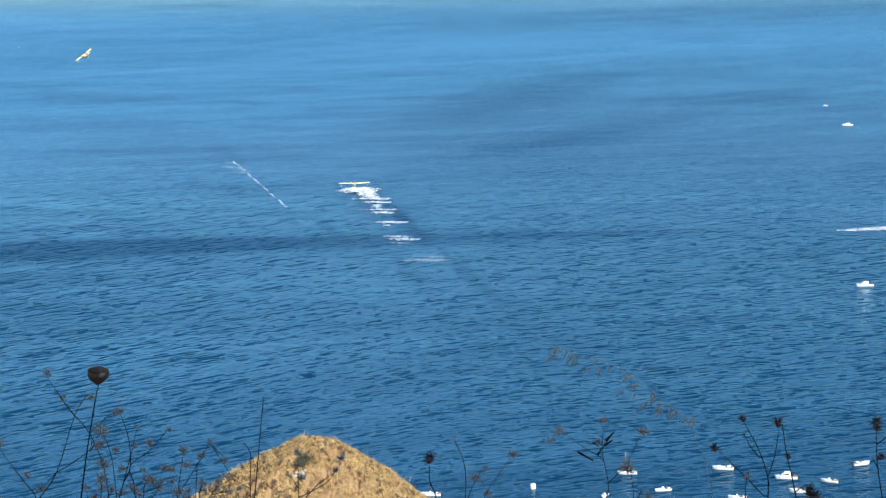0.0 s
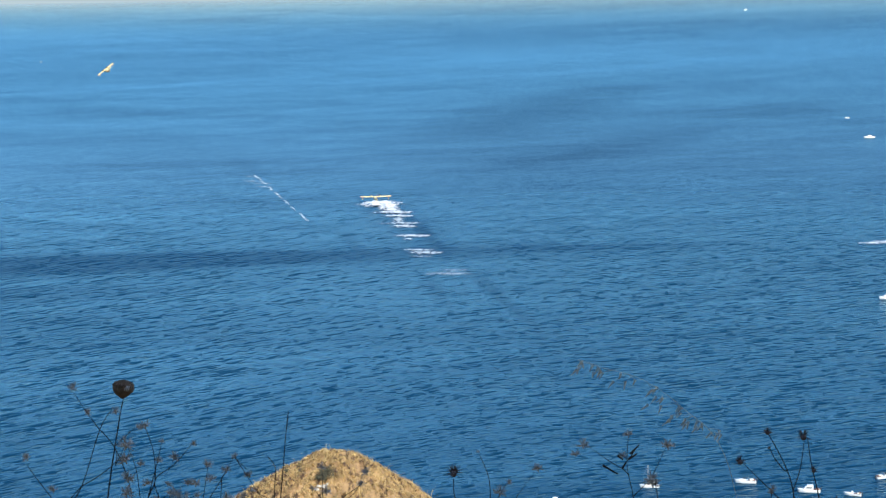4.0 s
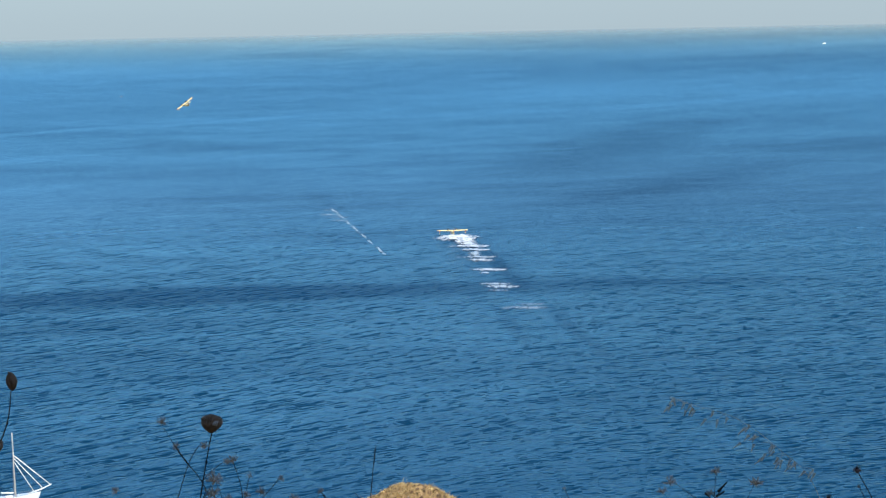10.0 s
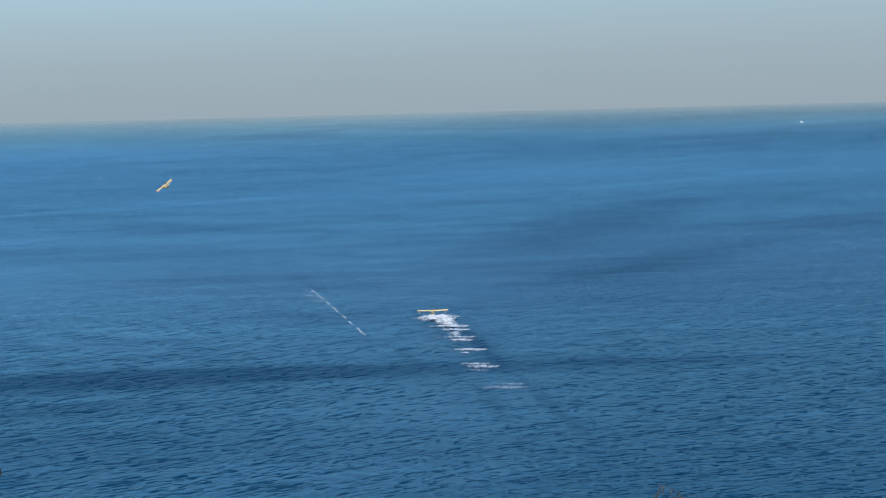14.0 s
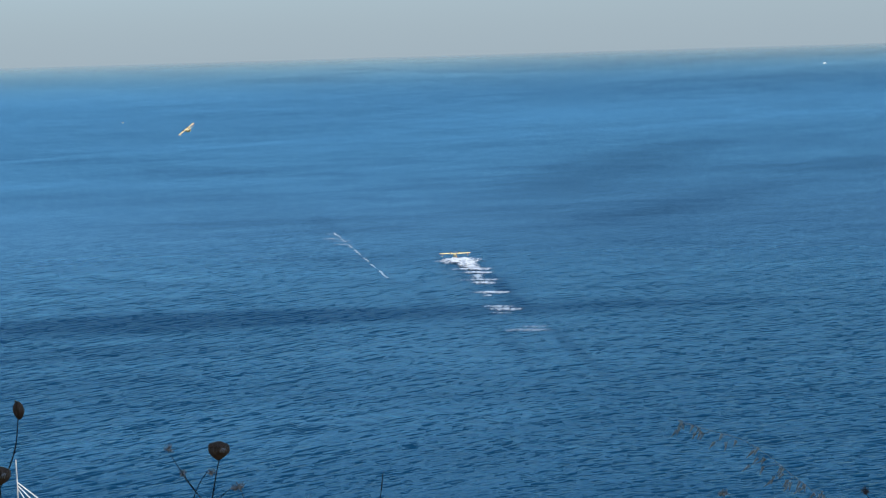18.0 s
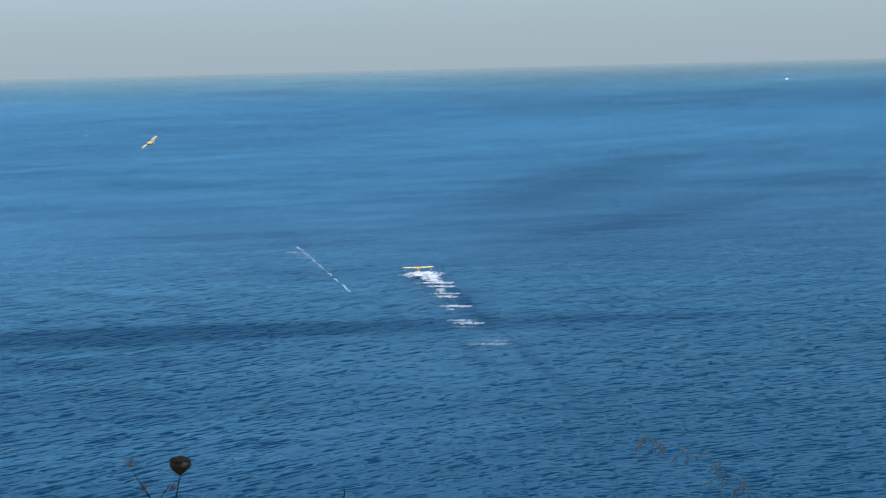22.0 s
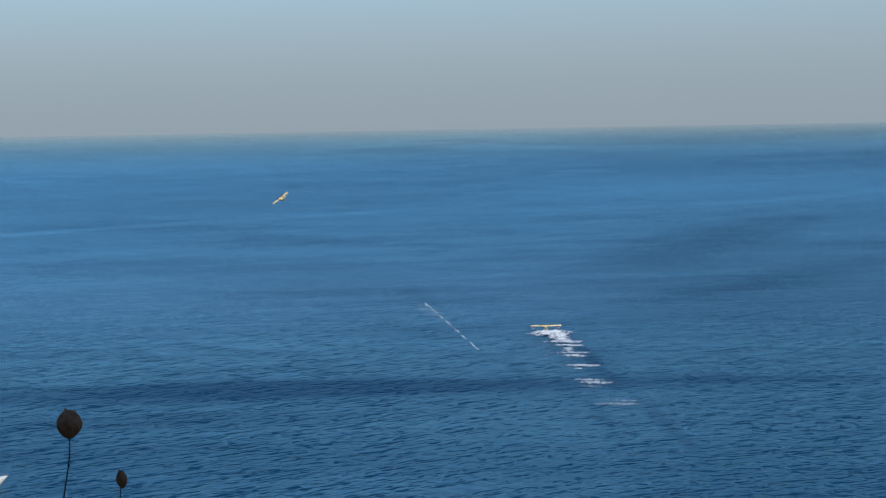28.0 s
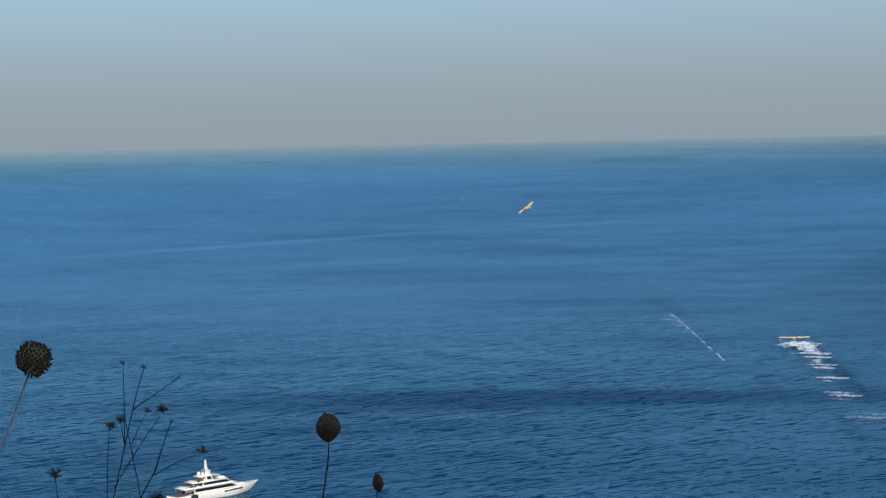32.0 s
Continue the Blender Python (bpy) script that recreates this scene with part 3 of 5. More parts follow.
def build_stones():
    """Pale limestone bits where the turf is worn through."""
    rnd = random.Random(8)
    for i in range(7):
        u, v, r = -0.42 + rnd.gauss(0, 0.16), -1.8 + rnd.gauss(0, 0.12), rnd.uniform(0.05, 0.10)
        shape = ball(r, (0, 0, r * 0.3), (1.3, 0.9, 0.7), 8, 6)
        knock = [Vector(p) * (1 + 0.35 * noise.noise(Vector(p) * 14 + Vector((i * 3.1, 0, 0)))) for p in shape[0]]
        ob = part("stone", (knock, shape[1]), M_STONE)
        ob.matrix_basis = Matrix.Translation(HILL + Vector((u, v, hill_height(u, v) + 0.02))) @ pose(0, 0, 0, 0, 0, rnd.uniform(0, 360))
        tagged(ob, "small pale limestone lying in the dry grass", "stone", group="stones on the knoll")


build_stones()


# ---- amphibious aircraft ----
def wing_section(y, x0, chord, z, thick):
    pts = []
    for t, h in ((0, 0), (0.08, 0.55), (0.3, 1.0), (0.65, 0.7), (1, 0.06), (1, -0.06), (0.65, -0.3), (0.3, -0.45), (0.08, -0.35)):
        pts.append((x0 - t * chord, y, z + h * thick / 1.45))
    return pts


def build_aircraft(m, label):
    """Twin-engined high-wing flying boat, nose along +x, waterline at z = 0."""
    ob = thing("seaplane", m, label, "aircraft", group="firefighting seaplanes")
    secs = []
    for x, w, lo, hi in ((9.6, 0.25, 1.3, 2.0), (9.0, 0.75, 0.75, 2.5), (7.5, 1.15, 0.1, 3.0), (5.6, 1.28, -0.35, 3.9), (2.0, 1.3, -0.5, 4.1), (-1.0, 1.28, -0.45, 4.1),
                         (-1.05, 1.28, -0.1, 4.1), (-4.0, 1.0, 0.7, 3.95), (-7.5, 0.6, 1.7, 3.7), (-10.2, 0.22, 2.6, 3.4)):
        c = (lo + hi) / 2
        h = (hi - lo) / 2
        secs.append([(x, 0, lo), (x, w * 0.6, lo + h * 0.22), (x, w, c - h * 0.3), (x, w, c + h * 0.35), (x, w * 0.72, c + h * 0.86), (x, 0, hi),
                     (x, -w * 0.72, c + h * 0.86), (x, -w, c + h * 0.35), (x, -w, c - h * 0.3), (x, -w * 0.6, lo + h * 0.22)])
    body = part("fuselage", rings(secs), M_YELLOW, ob)
    part("cockpit_window", rings([[(6.9, y * 1.06, 2.98), (5.5, y * 1.2, 3.0), (5.3, y * 0.86, 3.86), (6.0, y * 0.82, 3.75)] for y in (-1, -0.4, 0.4, 1)]), M_GLASS, body, "dark cockpit glazing")
    part("stripe", joined(box(-6.5, 8.2, 1.2, 1.325, 1.6, 1.95, 0.02), box(-6.5, 8.2, -1.325, -1.2, 1.6, 1.95, 0.02)), M_RED, body, "red side stripe")
    wing = part("wing", rings([wing_section(y, 3.0 - 0.0 * abs(y), 3.5, 4.35 + 0.02 * abs(y), 0.62) for y in (-14.0, -9.0, -4.0, 0, 4.0, 9.0, 14.0)]), M_YELLOW, ob)
    for s in (-1, 1):
        part("wing_tip", rings([wing_section(s * y, 3.0, c, 4.64, h) for y, c, h in ((14.0, 3.5, 0.62), (14.25, 3.3, 0.45), (14.35, 2.6, 0.2))]), M_RED, wing, "red wing tip")
        part("flap", rings([wing_section(s * y, 0.35, 0.85, 4.4, 0.16) for y in (1.6, 8.6)]), M_YELLOW, wing)
        part("aileron", rings([wing_section(s * y, 0.3, 0.8, 4.5, 0.14) for y in (9.0, 13.6)]), M_RED, wing, "red-edged aileron")
        nac = part("engine", rings([[(x, s * 3.75 + r * math.cos(a), 5.15 + r * 1.1 * math.sin(a)) for a in [2 * math.pi * j / 10 for j in range(10)]]
                                    for x, r in ((4.9, 0.28), (4.5, 0.55), (3.0, 0.66), (1.0, 0.62), (-0.8, 0.42), (-1.6, 0.15))]), M_YELLOW, ob)
        part("exhaust", tube([(1.6, s * 4.3, 5.35), (0.4, s * 4.5, 5.5), (-0.7, s * 4.5, 5.5)], 0.24, 0.2, 8), M_SOOT, nac, "sooty exhaust pipe")
        part("cowling", rings([[(x, s * 3.75 + r * math.cos(a), 5.15 + r * 1.1 * math.sin(a)) for a in [2 * math.pi * j / 10 for j in range(10)]] for x, r in ((4.0, 0.69), (2.2, 0.71), (0.4, 0.62))]), M_SOOT, nac, "dark engine cowling panel")
        blades = [ball(0.26, (5.05, s * 3.75, 5.15), n=8, rows=5)]
        for q in range(4):
            a = math.pi / 4 + q * math.pi / 2
            d = Vector((0, math.cos(a), math.sin(a)))
            e = Vector((0.12, -0.10 * math.sin(a), 0.10 * math.cos(a)))
            c = Vector((5.05, s * 3.75, 5.15))
            blades.append(rings([[c + d * r - e * w, c + d * r + e * w * 0.9 + Vector((0.03, 0, 0)), c + d * r + e * w, c + d * r - e * w * 0.9 - Vector((0.03, 0, 0))] for r, w in ((0.2, 0.7), (1.0, 1.0), (1.95, 0.6))]))
        part("propeller", joined(*blades), M_SOOT, nac, "four-bladed dark propeller")
        fl = part("float", rings([[(x, s * 11.9 + w * math.cos(a), 2.3 + w * 1.2 * math.sin(a)) for a in [2 * math.pi * j / 8 for j in range(8)]] for x, w in ((3.2, 0.08), (2.5, 0.3), (1.0, 0.42), (-0.6, 0.3), (-1.4, 0.06))]), M_YELLOW, ob)
        for a, b in ((1.8, 1.6), (0.3, 0.4)):
            part("float_strut", tube([(a, s * 11.9, 2.6), (b, s * 11.9, 4.5)], 0.09, 0.09, 5), M_RED, fl)
    fin = []
    for z, x0, c, t in ((3.3, -5.9, 4.6, 0.42), (5.6, -7.6, 3.1, 0.36), (8.3, -9.0, 2.1, 0.24), (8.45, -9.3, 1.6, 0.1)):
        fin.append([(x0, 0, z), (x0 - 0.3 * c, t / 2, z), (x0 - c, 0.03, z), (x0 - c, -0.03, z), (x0 - 0.3 * c, -t / 2, z)])
    tail = part("fin", rings(fin), M_YELLOW, ob)
    part("rudder", rings([[(x - 0.0, 0.1, z), (x - w, 0.03, z), (x - w, -0.03, z), (x, -0.1, z)] for x, z, w in ((-10.4, 4.2, 0.5), (-10.75, 5.6, 0.5), (-11.1, 8.2, 0.35))]), M_RED, tail, "red rudder")
    part("tailplane", rings([wing_section(y, -7.9 - 0.05 * abs(y), 2.3 - 0.1 * abs(y), 5.75, 0.3) for y in (-5.4, -2, 0, 2, 5.4)]), M_YELLOW, ob)
    return ob


def heading(x, y, z, dx, dy, roll=0.0, pitch=0.0):
    """A pose with +x along (dx, dy)."""
    return pose(x, y, z, 0, 0, math.degrees(math.atan2(dy, dx))) @ pose(0, 0, 0, 0, -pitch, 0) @ pose(0, 0, 0, roll, 0, 0)


build_aircraft(heading(-37, 1804, 0.6, -0.125, 0.992, 0, 3.5), "yellow and red seaplane skimming the water in white spray")
A1 = radians(-8.75)
build_aircraft(heading(2750 * math.sin(A1), 2750 * math.cos(A1), 92, -0.62, 0.78, -34, 4), "yellow seaplane banking low over the open sea")


# ---- foam ----
def foam(name, x, y, wide, deep, seed, label, mat=None, turn=0.0, tall=0.5, group="", low=0.25):
    """A low rough heap of foam, longest across the track."""
    ob = thing(name, pose(x, y, 0, 0, 0, turn), label, "foam", group)
    nu, nv = 28, 16
    verts, faces = [], []
    for i in range(nu + 1):
        for j in range(nv + 1):
            u, v = 2 * i / nu - 1, 2 * j / nv - 1
            k = math.sqrt(max(0.0, 1 - u * u / 2)) * math.sqrt(max(0.0, 1 - v * v / 2))
            u2, v2 = u * math.sqrt(1 - v * v / 2), v * math.sqrt(1 - u * u / 2)
            cx, cy = u2 * wide / 2, v2 * deep / 2
            heap = max(0.0, 1 - u2 * u2 - v2 * v2)
            rough = 0.6 + 0.9 * noise.noise((cx * 0.35, cy * 0.25, seed)) + 0.15 * noise.noise((cx * 1.1, cy * 0.8, seed))
            verts.append((cx, cy + 0.12 * deep * noise.noise((cx * 0.15, seed, 2)), low + tall * max(0.0, heap * rough)))
    for i in range(nu):
        for j in range(nv):
            o = i * (nv + 1) + j
            faces.append((o, o + nv + 1, o + nv + 2, o + 1))
    tagged(part("froth", (verts, faces), mat or M_FOAM, ob, closed=False), kind="stuff")
    return ob


# x, y, width, depth, height, film
FILMS = (M_FOAM, M_THIN_FOAM, M_OLD_FOAM)
for i, (x, y, w, d, h, film) in enumerate(((20, 1322, 36, 18, 0.2, 2), (24, 1338, 24, 10, 0.2, 2), (5, 1436, 30, 26, 0.3, 1), (0, 1452, 28, 14, 0.3, 1), (2, 1414, 20, 11, 0.2, 2),
                                                   (-5, 1540, 34, 22, 0.6, 0), (-7, 1520, 12, 14, 0.3, 1), (-11, 1606, 26, 26, 0.7, 0), (-14, 1628, 38, 16, 0.8, 1),
                                                   (-16, 1652, 14, 44, 0.9, 1), (-18, 1684, 34, 22, 0.9, 0), (-21, 1712, 40, 26, 1.4, 0), (-22, 1730, 20, 60, 2.0, 0))):
    foam("foam_patch", x, y, w, d, 11 + i, "torn white foam patch floating behind a scooping seaplane", tall=h, group="scooping wake", mat=FILMS[film])
foam("spray", -25, 1752, 22, 80, 31, "white spray cloud thrown up behind the skimming seaplane", tall=3.8, low=0.4, mat=M_SPRAY)
foam("spray", -32, 1782, 48, 56, 32, "low white bow wave beneath the skimming seaplane", tall=3.4, low=0.4, mat=M_SPRAY)


def foam_line(x0, y0, x1, y1, n, seed, label, group):
    """A thin broken thread of foam along a track."""
    rnd = random.Random(seed)
    ob = thing("foam_streak", pose(x0, y0, 0), label, "foam", group)
    verts, faces = [], []
    d = Vector((x1 - x0, y1 - y0, 0))
    side = Vector((d.y, -d.x, 0)).normalized()
    for i in range(n):
        t = rnd.random()
        if noise.noise((t * 9, seed, 0)) < -0.15:
            continue
        c = d * t + side * (rnd.gauss(0, 0.5) + 1.4 * noise.noise((t * 14, 3, seed)))
        o = len(verts)
        for j in range(6):
            a = 2 * math.pi * j / 6
            q = rnd.uniform(0.35, 1.0)
            verts.append((c.x + 0.62 * q * math.cos(a), c.y + 4.2 * q * math.sin(a), 0.35))
        verts.append((c.x, c.y, 0.5))
        faces += [(o + j, o + (j + 1) % 6, o + 6) for j in range(6)]
    tagged(part("froth", (verts, faces), M_FLECK, ob, closed=False), kind="stuff")


foam_line(-172, 2110, -92, 1660, 330, 5, "thin pale foam streak on the sea where a seaplane passed", "older wake")
for i, (x, y, w, d) in enumerate(((-176, 2095, 12, 14), (-170, 2040, 22, 14), (-158, 2010, 28, 12), (-153, 1975, 22, 10))):
    foam("foam_bar", x, y, w, d, 50 + i, "pale cross bar of foam on an old seaplane track", tall=0.2, turn=4, group="older wake", mat=M_THIN_FOAM if i % 2 else M_OLD_FOAM)
for i, (x, y, w, d) in enumerate(((335, 1441, 24, 16), (348, 1446, 30, 24), (364, 1450, 36, 30), (385, 1456, 44, 34))):
    foam("wake_foam", x, y, w, d, 70 + i, "white foam wake of a passing speedboat", tall=0.4, turn=6, group="speedboat wake")


# ---- boats ----
def hull_shape(length, beam, free, rise, flare=0.25, n=14, draught=0.4, stern=0.85, raked=0.07):
    """Hull skin and deck outline: transom stern, raked stem, sheer rising forward."""
    secs = []
    for i in range(n):
        t = i / (n - 1)
        x = -length / 2 + length * t
        w = beam / 2 * (stern + (1 - stern) * min(1, t * 3)) * max(0.02, 1 - max(0, (t - 0.55) / 0.45) ** 2.1)
        z = free + rise * t ** 2.2
        rake = length * raked * max(0, t - 0.6) / 0.4
        lo = -draught * (1 - 0.7 * max(0, t - 0.7) / 0.3)
        wl = w * (1 - flare * (0.35 + 0.65 * t))
        secs.append([(x - rake, 0, lo), (x - rake * 0.8, wl * 0.75, lo * 0.5), (x - rake * 0.55, wl, 0.05 + z * 0.12), (x, w, z * 0.93), (x, w, z), (x, w * 0.9, z), (x, 0, z + 0.02),
                     (x, -w * 0.9, z), (x, -w, z), (x, -w, z * 0.93), (x - rake * 0.55, -wl, 0.05 + z * 0.12), (x - rake * 0.8, -wl * 0.75, lo * 0.5)])
    return rings(secs)


def build_motorboat(x, y, turn, length, style, label):
    """Moored small boat; style: open, cuddy, cabin, tender."""
    ob = thing("motorboat", pose(x, y, 0.05, 0, 0, turn), label, "boat", group="moored boats")
    b = length * 0.36
    f = length * 0.12
    part("hull", hull_shape(length, b, f, length * 0.06), M_WHITE, ob)
    part("deck", box(-length * 0.44, length * 0.1, -b * 0.4, b * 0.4, f + 0.01, f + 0.06, 0.02), M_TEAK, ob, "brown inner deck floor")
    part("rubbing_strake", joined(*[tube([(-length / 2, s * b * 0.43, f * 0.9), (0, s * b * 0.505, f * 0.96), (length * 0.3, s * b * 0.36, f * 1.1)], 0.05, 0.04, 5) for s in (-1, 1)]), M_GREY, ob)
    part("outboard_motor", joined(box(-length / 2 - 0.55, -length / 2 - 0.05, -0.22, 0.22, f * 0.6, f + 0.75, 0.08), box(-length / 2 - 0.38, -length / 2 - 0.2, -0.1, 0.1, -0.3, f * 0.7, 0.03)), M_MOTOR, ob, "black outboard engine")
    if style != "tender":
        part("stern_cover", slab([(-length * 0.47, f + 0.05), (-length * 0.30, f + 0.05), (-length * 0.32, f + 0.5), (-length * 0.46, f + 0.42)], b * 0.36, b * 0.3), M_CANVAS, ob, "faded dark brown canvas cover")
    if style == "open":
        part("console", slab([(-0.35, f), (0.5, f), (0.3, f + 0.8), (-0.25, f + 0.9)], 0.42, 0.36), M_WHITE, ob)
        part("windscreen", slab([(0.25, f + 0.85), (0.34, f + 0.85), (0.05, f + 1.35), (-0.02, f + 1.35)], 0.4, 0.34), M_GLASS, ob)
        part("bench", box(-length * 0.4, -length * 0.28, -b * 0.34, b * 0.34, f + 0.05, f + 0.45, 0.06), M_CREAM, ob)
        part("bow_cushion", box(length * 0.1, length * 0.28, -b * 0.2, b * 0.2, f + 0.1, f + 0.32, 0.06), M_CREAM, ob)
    elif style == "cuddy":
        part("cabin", slab([(-length * 0.02, f), (length * 0.33, f + 0.15), (length * 0.24, f + 0.55), (length * 0.02, f + 0.75)], b * 0.34, b * 0.24), M_WHITE, ob)
        part("windscreen", slab([(length * 0.02, f + 0.72), (length * 0.1, f + 0.68), (-length * 0.02, f + 1.35), (-length * 0.05, f + 1.35)], b * 0.32, b * 0.27), M_GLASS, ob)
        part("seat", box(-length * 0.38, -length * 0.2, -b * 0.33, b * 0.33, f + 0.05, f + 0.6, 0.08), M_CREAM, ob)
        part("roll_bar", tube([(-length * 0.12, -b * 0.42, f), (-length * 0.15, -b * 0.38, f + 1.5), (-length * 0.15, b * 0.38, f + 1.5), (-length * 0.12, b * 0.42, f)], 0.05, 0.05, 6), M_GREY, ob)
    elif style == "cabin":
        cab = part("cabin", slab([(-length * 0.2, f), (length * 0.26, f), (length * 0.12, f + 1.25), (-length * 0.2, f + 1.35)], b * 0.36, b * 0.3), M_WHITE, ob)
        part("side_window", slab([(-length * 0.14, f + 0.6), (length * 0.15, f + 0.6), (length * 0.1, f + 1.0), (-length * 0.14, f + 1.05)], b * 0.36, b * 0.335), M_GLASS, cab)
        part("flybridge", slab([(-length * 0.2, f + 1.4), (length * 0.06, f + 1.38), (length * 0.09, f + 1.9), (-length * 0.2, f + 1.75)], b * 0.3, b * 0.3), M_WHITE, ob)
        part("aerial", tube([(-length * 0.15, 0, f + 1.7), (-length * 0.17, 0, f + 3.4)], 0.04, 0.02, 5), M_GREY, ob)
        part("bow_rail", joined(*[tube([(length * 0.2, s * b * 0.4, f + 0.5), (length * 0.38, s * b * 0.24, f + 0.75), (length * 0.49, 0, f + 0.95)], 0.025, 0.025, 5) for s in (-1, 1)]), M_GREY, ob)
    else:
        for s in (-1, 1):
            part("inflatable_tube", tube([(-length * 0.5, s * b * 0.46, f), (length * 0.1, s * b * 0.46, f + 0.05), (length * 0.36, s * b * 0.3, f + 0.2), (length * 0.5, 0, f + 0.3)], 0.24, 0.2, 8), M_BUOY, ob)
        part("console", slab([(-0.3, f), (0.4, f), (0.2, f + 0.85), (-0.2, f + 0.9)], 0.35, 0.3), M_WHITE, ob)
    return ob


def far_boat(az, el, turn, length, style, label):
    x, y, z = sea_at(az, el)
    ob = build_motorboat(x, y, turn, length, style, label)
    ob.location.z = z + 0.1


build_motorboat(123, 733, 172, 8.2, "cuddy", "white cuddy-cabin motorboat moored on dark blue water")
build_motorboat(96, 703, 200, 6.6, "open", "white open motorboat with tan seats moored at sea")
build_motorboat(74, 696, 250, 5.6, "tender", "small white dinghy moored on dark water")
build_motorboat(121, 690, 170, 7.0, "open", "white open day boat moored on dark water")
build_motorboat(144, 717, 175, 8.4, "cabin", "white flybridge cabin cruiser at its mooring")
build_motorboat(145, 697, 168, 7.6, "cuddy", "white motorboat with windscreen at its mooring")
build_motorboat(177, 736, 20, 7.4, "cuddy", "white motorboat with cream seats lying at anchor")
build_motorboat(112, 678, 160, 6.4, "open", "small white open boat with tan deck at anchor")
build_motorboat(11, 703, 178, 7.6, "open", "white open boat half hidden beyond the knoll")
build_motorboat(159, 711, 160, 6.6, "open", "white open motorboat lying at anchor")
build_motorboat(283, 1176, 186, 10.5, "cabin", "white cabin cruiser lying on open blue water")
far_boat(12.98, -4.15, 186, 14.0, "cabin", "distant white motor cruiser on open sea")
far_boat(12.36, -3.59, 180, 6.5, "cuddy", "tiny distant white motorboat on open sea")
far_boat(-10.6, -1.62, 170, 4.0, "cuddy", "tiny distant white motorboat on open sea")


def build_sloop(x, y, turn):
    ob = thing("sailboat", pose(x, y, 0.05, 0, 0, turn), "small white sailboat with bare mast at its mooring", "sailboat")
    part("hull", hull_shape(7.4, 2.5, 0.85, 0.4, draught=0.4), M_WHITE, ob)
    part("coachroof", slab([(-0.8, 0.85), (2.0, 0.95), (1.5, 1.3), (-0.7, 1.4)], 0.8, 0.62), M_CREAM, ob)
    part("mast", tube([(0.5, 0, 0.9), (0.45, 0, 5.0), (0.4, 0, 8.6)], 0.09, 0.06, 6), M_RIG, ob)
    part("boom", tube([(0.4, 0, 1.9), (-2.6, 0, 2.0)], 0.12, 0.1, 6), M_SAIL, ob, "boom with furled sail")
    part("stay", joined(tube([(0.4, 0, 8.5), (3.6, 0, 1.2)], 0.03, 0.03, 4), tube([(0.4, 0, 8.5), (-3.6, 0, 1.0)], 0.02, 0.02, 4)), M_GREY, ob)


build_sloop(86, 729, 178)


def build_buoy(x, y):
    ob = thing("mooring_buoy", pose(x, y, 0.1), "white drum-shaped mooring float on dark water", "buoy")
    part("float", rings([[(q * math.cos(2 * math.pi * j / 16), q * math.sin(2 * math.pi * j / 16), z) for j in range(16)] for q, z in ((0.85, -0.3), (1.02, -0.1), (1.06, 0.2), (1.06, 1.55), (1.0, 1.72), (0.8, 1.8))]), M_BUOY, ob)
    part("band", tube([(0, 0, 0.55), (0, 0, 0.85)], 1.075, 1.075, 16), M_CREAM, ob, "faded band round the float")
    part("ring", tube([(0, 0, 1.75), (0.15, 0, 2.0), (0, 0, 2.2)], 0.06, 0.06, 6), M_GREY, ob)


build_buoy(49, 710)


def build_far_ship(az, el, length):
    x, y, z = sea_at(az, el)
    ob = thing("ferry", pose(x, y, z + 0.3, 0, 0, 185), "distant white ferry near the hazy horizon", "ship")
    part("hull", hull_shape(length, length * 0.2, length * 0.09, length * 0.03, draught=1.5), M_WHITE, ob)
    part("superstructure", slab([(-length * 0.4, length * 0.08), (length * 0.25, length * 0.08), (length * 0.2, length * 0.2), (-length * 0.36, length * 0.2)], length * 0.09, length * 0.08), M_WHITE, ob)
    part("funnel", slab([(-length * 0.3, length * 0.19), (-length * 0.2, length * 0.19), (-length * 0.22, length * 0.27), (-length * 0.3, length * 0.27)], length * 0.03), M_NAVY, ob)


build_far_ship(9.5, -0.5, 7.5)


